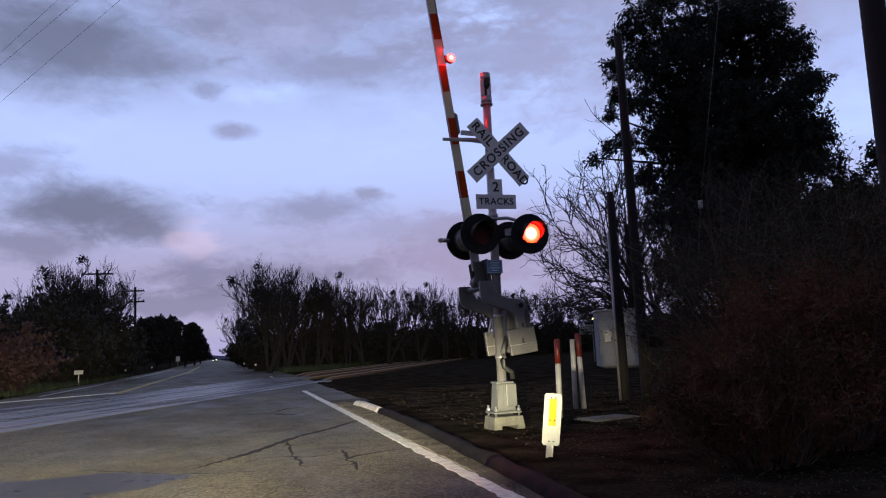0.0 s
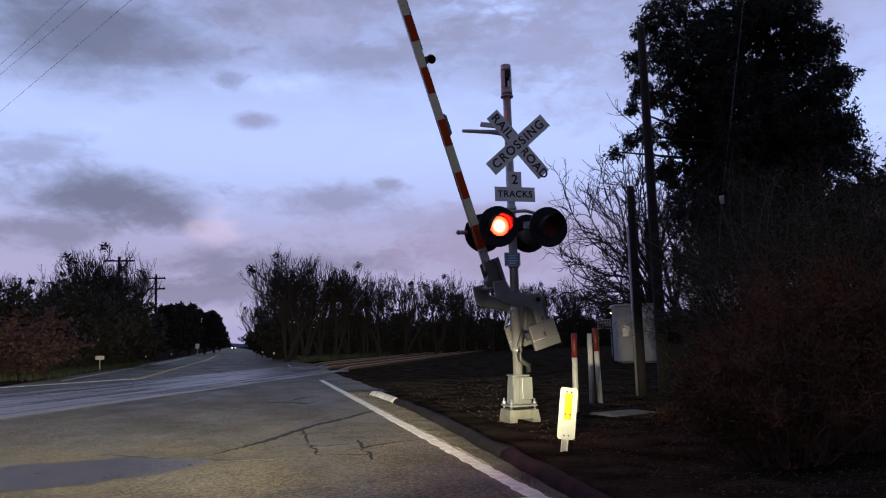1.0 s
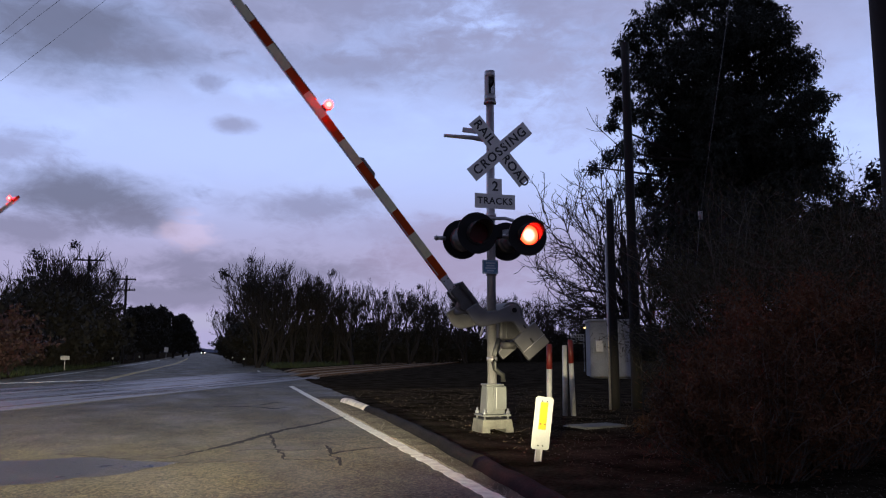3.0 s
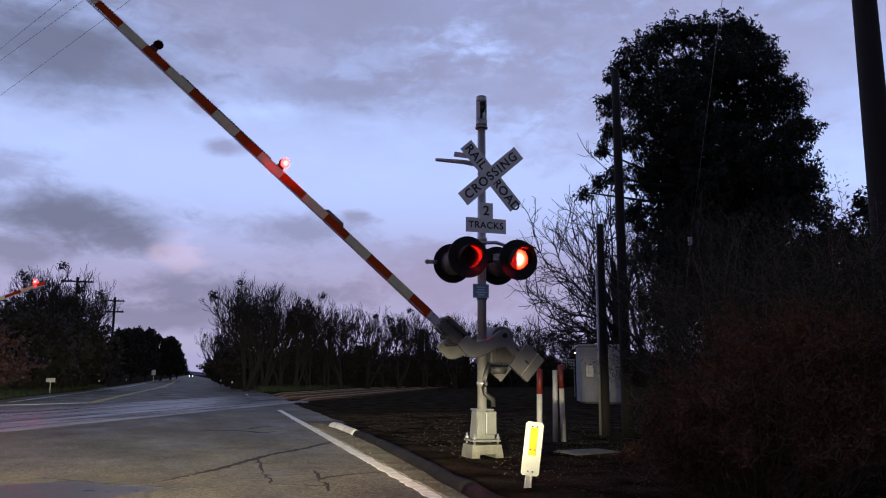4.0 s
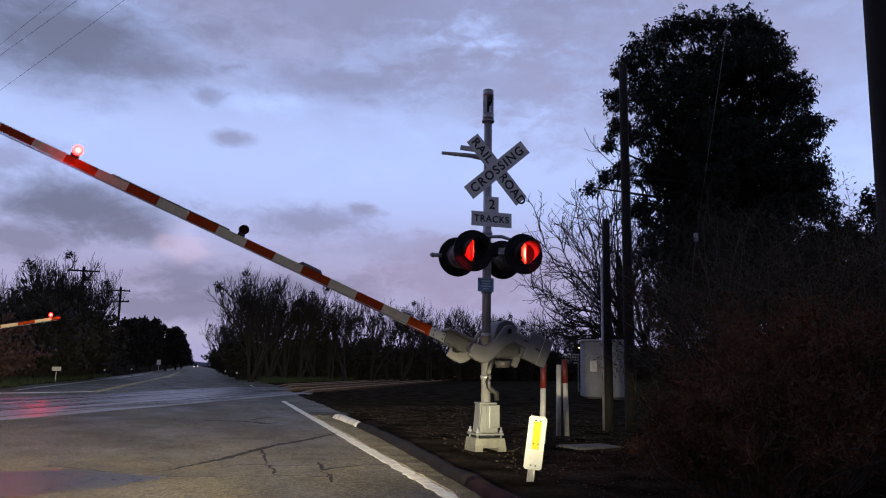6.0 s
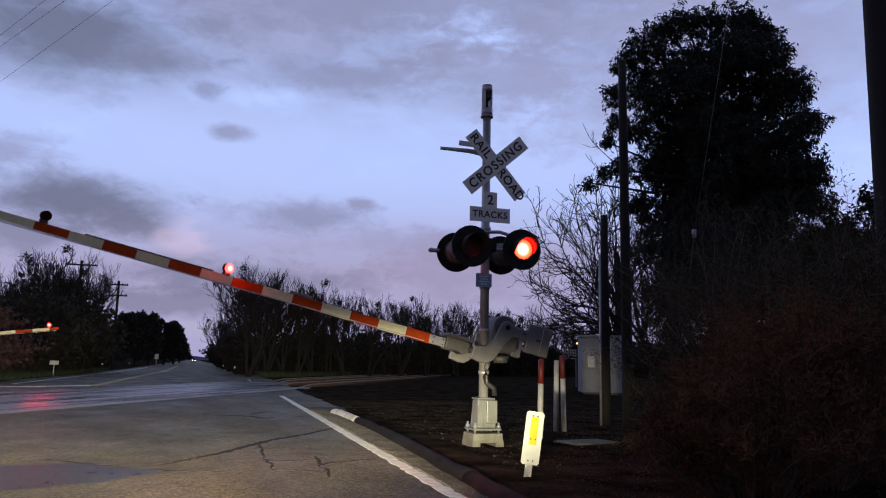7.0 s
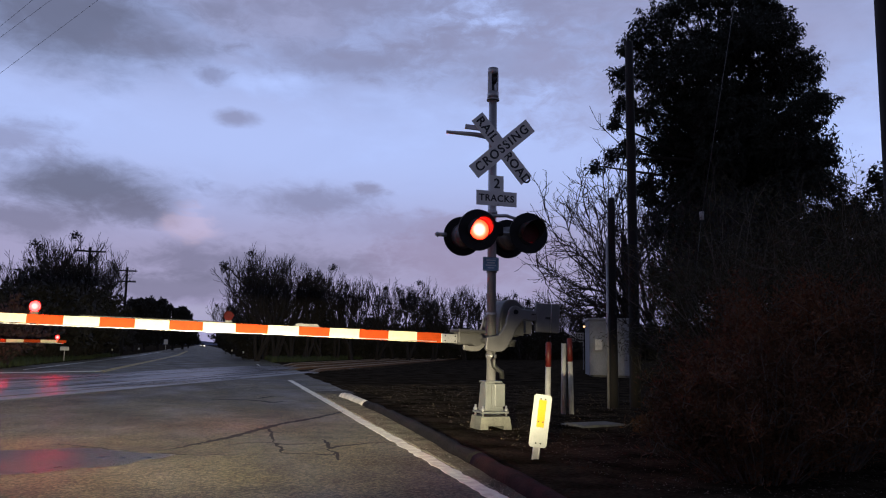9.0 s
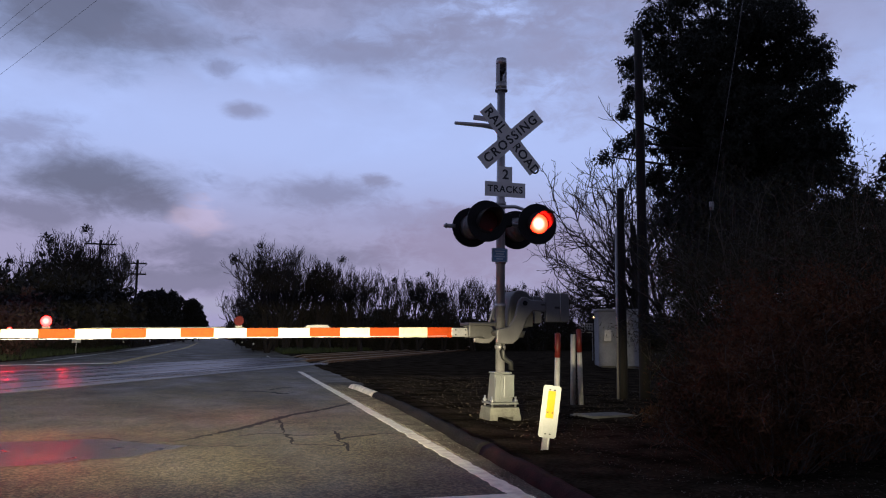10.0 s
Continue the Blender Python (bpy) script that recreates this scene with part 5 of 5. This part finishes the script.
def lattice_panel():
    root = empty("lattice_fence", spot(27.35, 46, 0.0, -27), "distant white lattice fence panel", "fence")
    for k in range(6):
        part("slat", box((0.06, 0.04, 0.55), (-0.35 + k * 0.14, 0, 1.92), 0.004), "post_white", root)
    for k in range(4):
        part("rail", box((0.8, 0.045, 0.06), (0, 0, 1.67 + k * 0.165), 0.004), "post_white", root)
    for sx in (-0.38, 0.38):
        part("post", box((0.06, 0.06, 2.2), (sx, 0.06, 1.1), 0.004), "post_white", root)


lattice_panel()
fgate, far_arm, far_lamps = far_gate()


# ---- planting ----
def plant_all():
    rnd = random.Random(11)
    # wall of bare trees beyond the tracks and along the right of the road
    kinds = [bare_tree(100 + k, 7.6, "bare dark winter tree beyond the tracks", 5, 3, 0.5, 0.20, 0.13, (6, 2, 4, 1)[k], stems=3, minr=0.012, spread=0.35, m=spot(3.6 + k * 0.01, 300)) for k in range(4)]
    line = [(3.9, 58), (3.0, 70), (5.2, 60), (4.4, 64), (7.2, 60), (9.5, 64), (13.7, 74), (17.8, 80), (22, 90), (24.3, 92), (26.4, 96), (6.2, 61), (8.4, 63), (5, 68), (10.6, 65), (12.6, 68), (14.8, 71), (16.8, 75), (19, 79), (21, 82), (23.2, 86), (25.3, 90), (2.4, 92), (1.9, 118), (1.75, 150), (27.5, 94), (7.4, 75), (11.5, 80), (15.8, 88), (20, 95), (29.5, 98)]
    for i, (az, d) in enumerate(line):
        p = polar(az, d)
        k = (1.16 if az < 6 and d < 72 else 1.05 if d < 72 else 1.0 + (d - 72) * 0.002) * rnd.uniform(0.9, 1.1)
        if i < 4:
            ob = kinds[i]
            ob.matrix_basis = pose(p.x, p.y, 0, 0, 0, rnd.uniform(0, 360))
        else:
            ob = copy_thing(kinds[i % 4], pose(p.x, p.y, 0, 0, 0, rnd.uniform(0, 360)))
        ob.scale = (k, k, k)
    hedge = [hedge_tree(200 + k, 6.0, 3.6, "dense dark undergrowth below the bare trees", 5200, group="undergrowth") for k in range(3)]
    spots = [(az, 60 + az * 1.3 + rnd.uniform(-2, 3)) for az in [3.8 + 1.15 * i for i in range(29)]]
    spots += [(2.9, 80), (2.4, 100), (2.0, 130), (1.7, 165)]
    for i, (az, d) in enumerate(spots):
        p = polar(az, d)
        mt = pose(p.x, p.y, 0, 0, 0, rnd.uniform(0, 360))
        if i < 3:
            ob = hedge[i]
            ob.matrix_basis = mt
        else:
            ob = copy_thing(hedge[i % 3], mt)
        k = rnd.uniform(0.85, 1.15)
        ob.scale = (k, k, k * rnd.uniform(0.8, 1.1))
    # left of the road
    for i, (az, d, k) in enumerate([(-9.9, 62, 1.3), (-8.0, 66, 1.2), (-7.7, 70, 1.1), (-12.4, 60, 1.0), (-8.4, 70, 1.25), (-11.2, 66, 1.15), (-14.5, 58, 0.95), (-8.2, 78, 1.3)]):
        p = polar(az, d)
        ob = copy_thing(kinds[i % 4], pose(p.x, p.y, 0, 0, 0, rnd.uniform(0, 360)))
        ob.scale = (k, k, k)
        ob["label"] = "bare dark winter tree beside the far road"
    for i, (az, d, k) in enumerate([(-13, 52, 1.15), (-10.8, 56, 1.3), (-9, 60, 1.3), (-8.2, 62, 1.3), (-7.6, 68, 1.2), (-15, 50, 1.1), (-17, 48, 1.1), (-6.0, 96, 0.9)]):
        p = polar(az, d)
        ob = copy_thing(hedge[i % 3], pose(p.x, p.y, 0, 0, 0, rnd.uniform(0, 360)))
        ob.scale = (k, k, k * 1.1)
    hedge_tree(210, 5.0, 2.9, "plum-red bush beside the far road", 7000, "leaf_red", (0.22, 0.12), 50, "bush", "bush", m=spot(-13.2, 40))
    lob = [(0, 0, 4.6, 1.9), (1.9, 0, 3.6, 1.5), (-2.1, 0.3, 3.9, 1.6), (0.5, 0, 6.6, 1.4), (2.5, -0.3, 5.2, 1.1), (-2.4, 0, 5.8, 1.0), (0, 0.5, 2.2, 1.7), (-0.9, 0, 7.6, 0.9), (1.5, 0, 7.4, 0.8), (-3.0, 0, 2.4, 1.2), (3.1, 0, 2.2, 1.2), (-1.4, 0, 6.4, 1.0)]
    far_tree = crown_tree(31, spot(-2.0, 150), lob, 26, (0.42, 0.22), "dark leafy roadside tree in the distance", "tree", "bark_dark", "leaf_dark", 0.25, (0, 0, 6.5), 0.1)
    for az, d, k in ((-3.0, 140, 1.05), (-3.9, 128, 1.0), (-1.35, 175, 1.05), (-4.6, 120, 0.9), (-0.95, 230, 0.9)):
        p = polar(az, d)
        copy_thing(far_tree, pose(p.x, p.y, 0, 0, 0, rnd.uniform(0, 360))).scale = (k, k, k)


def plant_right():
    # tall eucalyptus
    base = polar(37.5, 34)
    lobes = []
    rnd = random.Random(5)
    for az, el, r in (
        (40.9, 23.8, 0.9), (39.8, 24.3, 0.95), (41.4, 22.9, 0.95), (38.0, 24.3, 1.0), (36.2, 24.5, 1.0), (34.5, 24.1, 1.0), (33.0, 23.2, 0.95), (31.9, 22.0, 0.85), (31.0, 19.9, 0.75), (37.0, 22.0, 1.3), (34.6, 21.3, 1.3), (39.6, 22.2, 1.3), (32.8, 20.3, 1.0),
        (42.2, 21.2, 1.0), (41.0, 21.4, 1.5), (38.4, 21.0, 1.5), (36.0, 20.2, 1.4), (33.8, 19.2, 1.2), (43.2, 19.3, 0.9), (42.6, 19.2, 1.4), (40.0, 18.4, 1.6), (37.2, 17.6, 1.6), (34.8, 17.0, 1.4), (32.6, 17.4, 0.9),
        (30.6, 18.0, 0.55), (30.2, 16.6, 0.45), (44.4, 17.0, 0.75), (43.4, 16.6, 1.2), (41.4, 15.6, 1.6), (38.6, 14.8, 1.7), (35.8, 14.2, 1.5), (33.4, 14.6, 1.1), (31.3, 14.6, 0.6), (30.0, 14.2, 0.45), (28.9, 13.6, 0.4),
        (43.9, 14.6, 0.8), (43.0, 13.2, 1.3), (40.4, 12.2, 1.7), (37.4, 11.6, 1.7), (34.6, 11.4, 1.5), (32.4, 11.8, 0.9), (43.4, 11.6, 0.9), (42.0, 10.0, 1.5), (39.0, 9.0, 1.7), (44.3, 13.4, 0.8), (44.5, 11.2, 0.8), (44.2, 9.2, 1.0), (43.6, 7.4, 1.3), (44.4, 5.4, 1.2), (36.0, 8.6, 1.6), (33.6, 8.8, 1.2), (41, 7, 1.8), (38, 6.0, 1.8), (35, 5.6, 1.6)):
        d = 34 + rnd.uniform(-1.8, 1.8)
        p = polar(az, d) - base
        lobes.append((p.x, p.y, 1.15 + d * math.tan(radians(el)), r))
    # the dense heart of the crown, behind the outer sprays
    for el in (5.5, 8.0, 10.5, 13.0, 15.5, 18.0):
        for az in (35.6, 37.6, 39.6, 41.6):
            if el > 17 and az > 41:
                continue
            d = 35.5 + rnd.uniform(-1.2, 1.8)
            p = polar(az + rnd.uniform(-0.5, 0.5), d) - base
            lobes.append((p.x, p.y, 1.15 + d * math.tan(radians(el + rnd.uniform(-0.5, 0.5))), rnd.uniform(1.1, 1.5)))
    crown_tree(41, Matrix.Translation(base), lobes, 66, (0.19, 0.06), "tall dense dark eucalyptus tree against the dusk sky", "tree", "bark_dark", "leaf_euc", 0.45, (0.6, 0.4, 13.5), 0.9, name="eucalyptus_tree")
    # smaller trees behind to the right
    lob = [(0, 0, 4.2, 1.4), (0.9, 0.2, 5.4, 1.2), (-0.8, 0, 5.6, 1.1), (0.2, 0, 6.9, 1.0), (1.4, 0, 3.4, 1.2), (-1.3, 0, 3.2, 1.2), (0, 0, 2.0, 1.4)]
    right_tree = crown_tree(43, spot(47.9, 34), lob, 30, (0.24, 0.08), "dark leafy tree behind the bushes", "tree", "bark_dark", "leaf_euc", 0.2, (0, 0, 6), 0.6)
    right_tree.scale = (1.12, 1.12, 1.12)
    copy_thing(right_tree, spot(46.3, 37, 0, 120)).scale = (1.05, 1.05, 1.05)
    # spreading bare tree behind the poles
    sweeping_tree(309, spot(30.8, 38.0), radians(30.8)).scale = (1.42, 1.42, 1.42)
    bare_tree(305, 5.4, "bare thicket of thin grey branches", 5, 3, 0.5, 0.15, 0.08, 0, "bark", spot(35.0, 17), 0.6, 5, 0.005)
    # near bushes
    hedge_tree(401, 5.0, 3.5, "large dark olive bush with long thin stems", 60000, "leaf_bush", (0.075, 0.011), 150, "bush", "bush", m=spot(41.5, 12.8))
    hedge_tree(402, 4.4, 2.9, "dark tangled bush with dry stems", 50000, "leaf_bush", (0.075, 0.011), 140, "bush", "bush", m=spot(48, 11.0))
    hedge_tree(403, 3.0, 1.75, "low rust-tinged bush beside the gravel", 60000, "leaf_rust", (0.065, 0.010), 140, "bush", "bush", m=spot(42.8, 8.8))
    hedge_tree(404, 2.2, 1.1, "low dark weedy bush at the gravel edge", 32000, "leaf_rust", (0.065, 0.010), 110, "bush", "bush", m=spot(39.5, 7.6))
    hedge_tree(405, 3.3, 2.9, "thin dark bush behind the wooden poles", 34000, "leaf_bush", (0.075, 0.011), 90, "bush", "bush", m=spot(37.6, 14.6))


plant_all()
plant_right()


# ---- small roadside things and wires ----
def reflector_post(m, label):
    root = empty("reflector_post", m, label, "reflector post", "reflector posts")
    part("stake", box((0.05, 0.03, 0.70), (0, 0, 0.33), 0.006), "pole_wood", root)
    part("reflector", box((0.12, 0.012, 0.16), (0, -0.024, 0.60), 0.003), "sign_white", root)


for az, dist in ((2.85, 62), (2.05, 78), (1.6, 100), (-5.9, 70), (-4.2, 88)):
    reflector_post(spot(az, dist), "small white reflector post on the verge")


def roadside_sign(m, height, w, h, label):
    root = empty("road_sign", m, label, "road sign", "distant road signs")
    part("post", box((0.05, 0.05, height), (0, 0.03, height / 2), 0.004), "galv", root)
    part("plate", box((w, 0.012, h), (0, 0, height - h / 2), 0.01), "sign_white", root)


roadside_sign(spot(-2.47, 120), 1.8, 0.55, 0.7, "distant white road sign on a post")
roadside_sign(spot(-8.84, 52), 0.90, 0.50, 0.24, "low pale sign board on a wooden stake")


def far_hills():
    """A low ridge beyond the end of the road."""
    n = 90
    verts, faces = [], []
    for i in range(n):
        x = -900 + 2400 * i / (n - 1)
        h = 12 + 12 * noise.noise((x * 0.004, 0.3, 2)) + 4 * noise.noise((x * 0.02, 1.3, 2))
        verts += [(x, 1750, -0.1), (x, 1800, max(4, h)), (x, 2100, -0.1)]
    for i in range(n - 1):
        o = i * 3
        faces += [(o, o + 3, o + 4, o + 1), (o + 1, o + 4, o + 5, o + 2)]
    tagged(mesh_part("hills", verts, faces, "hill", smooth=True), "low hills at the end of the road, blue-grey with painted distance haze", "hills", kind="structure")


far_hills()


def distant_car():
    root = empty("distant_car", spot(0.02, 330, 0.0), "distant dark car with lit headlamps on the road", "car")
    bm = box((1.8, 4.2, 0.75), (0, 0, 0.65), 0.15)
    part("body", bm, "black", root)
    part("cabin", box((1.5, 2.2, 0.55), (0, 0.2, 1.25), 0.18, taper=0.8), "black", root)
    for sx in (-0.62, 0.62):
        part("headlamp", rod((sx, -2.12, 0.7), (sx, -2.06, 0.7), 0.14, seg=16), "head_glow", root, "lit headlamp")
        for sy in (-1.3, 1.3):
            part("wheel", rod((sx * 1.3 - 0.1, sy, 0.32), (sx * 1.3 + 0.1, sy, 0.32), 0.32, seg=18), "rubber", root)


distant_car()


def cable(name, p0, p1, sag, r, label, category="cable"):
    p0, p1 = Vector(p0), Vector(p1)
    pts = [p0.lerp(p1, t) - Vector((0, 0, sag * 4 * t * (1 - t))) for t in [i / 16 for i in range(17)]]
    ob = part(name, tube(pts, r, 5), "wire")
    return tagged(ob, label, category, "overhead wires")


def sky_point(az, el, dist):
    return polar(az, dist, 1.15 + dist * math.tan(radians(el)))


for (a0, e0), (a1, e1) in (((-13.75, 20.9), (-10.8, 24.3)), ((-12.9, 18.6), (-7.0, 24.6)), ((-14.6, 19.2), (-9.0, 25.0))):
    q0, q1 = sky_point(a0, e0, 40), sky_point(a1, e1, 34)
    d_ = (q1 - q0)
    cable("overhead_wire", q0 - d_ * 2.2, q1 + d_ * 5.0, 0.15, 0.007, "thin dark overhead wire against the sky")


def guy_wire():
    root = empty("guy_wire", Matrix(), "thin guy wire with a pale strain insulator", "guy wire")
    top, mid, low = sky_point(39.9, 28.0, 15.5), sky_point(36.36, 9.7, 14.6), polar(34.6, 13.9, 0.0)
    part("wire", tube([top, top.lerp(mid, 0.5), mid], 0.006, 5), "wire", root)
    part("lower_wire", tube([mid, mid.lerp(low, 0.5), low], 0.006, 5), "wire", root)
    part("insulator", rod(mid + Vector((0, 0, 0.075)), mid - Vector((0, 0, 0.075)), 0.045, 0.04, 10), "post_white", root)


guy_wire()


def cabinet_lamp():
    root = empty("wall_lamp", spot(27.9, 33.6, 2.18), "small lit warm lamp on the equipment cabinet", "lamp")
    part("bulb", box((0.06, 0.06, 0.06), (0, 0, 0), 0.02), "bulb", root, "lit warm bulb")
    part("lamp_arm", rod((0.0, 0, 0), (0.5, 0.3, 0.02), 0.015, seg=6), "galv", root)


cabinet_lamp()


# ---- what moves ----
ARM_ANGLES = [(0, 82.9), (0.5, 79.4), (1, 73.3), (1.5, 67.2), (2, 61.4), (2.5, 56.4), (3.25, 48.6), (4, 40.7), (4.5, 35.9), (5, 31.5), (5.5, 27.1), (6.25, 20.2), (7, 13.55), (7.5, 9.4), (8, 6.0), (8.5, 3.9), (9, 1.5), (9.3, -0.2), (9.5, -0.85), (10, -1.0)]
FAR_ANGLES = [(0, 86), (0.5, 82), (1, 76), (1.5, 69), (2, 62), (2.5, 54), (3.25, 39), (3.8, 28), (4, 24.3), (4.5, 17.1), (5, 14.2), (5.5, 13.5), (6.25, 10.4), (7, 7.2), (7.5, 5.2), (8, 3.2), (8.5, 1.5), (9, 0.0), (10, -0.2)]
CHANGES = [0.53, 1.20, 1.90, 2.60, 3.27, 3.93, 4.60, 5.30, 5.97, 6.63, 7.30, 8.00, 8.67, 9.37, 10.03]


ARM_CHANGES = [0.42, 1.13, 1.82, 2.43, 3.15, 3.83, 4.53, 5.20, 5.88, 6.56, 7.23, 7.93, 8.62, 9.31, 9.93]


def turn_rows(ob, first_on, changes=CHANGES, step=1 / 30):
    """Rows that turn a lens by half a turn at each change, lit face outwards when on."""
    home = ob.matrix_basis.copy()
    angle = 0 if first_on else 180
    rows = [(0.0, home @ pose(0, 0, 0, 0, 0, angle))]
    for t in changes:
        for k in range(4):
            if t + k * step < 9.999:
                rows.append((t + k * step, home @ pose(0, 0, 0, 0, 0, angle + 60 * k)))
        if t + 3 * step < 9.999:
            angle += 180
    rows.append((10.0, home @ pose(0, 0, 0, 0, 0, angle)))
    return rows


def motions():
    walk(near_arm, [(t, Matrix.Translation(PIVOT - MAST) @ pose(0, 0, 0, 0, a, 0)) for t, a in ARM_ANGLES])
    local = FAR_PIVOT - Vector((-12.85, 31.0, 0.0))
    walk(far_arm, [(t, Matrix.Translation(local) @ pose(0, 0, 0, 0, 180 - a, 0) @ pose(0, 0, 0, 180, 0, 0)) for t, a in FAR_ANGLES])
    walk(front_lenses[0], turn_rows(front_lenses[0], False))
    walk(front_lenses[1], turn_rows(front_lenses[1], True))
    walk(near_lamps[0], turn_rows(near_lamps[0], True, ARM_CHANGES, 1 / 60))
    walk(near_lamps[1], turn_rows(near_lamps[1], False, ARM_CHANGES, 1 / 60))
    walk(far_lamps[0], turn_rows(far_lamps[0], True, ARM_CHANGES, 1 / 60))
    walk(far_lamps[1], turn_rows(far_lamps[1], False, ARM_CHANGES, 1 / 60))


motions()
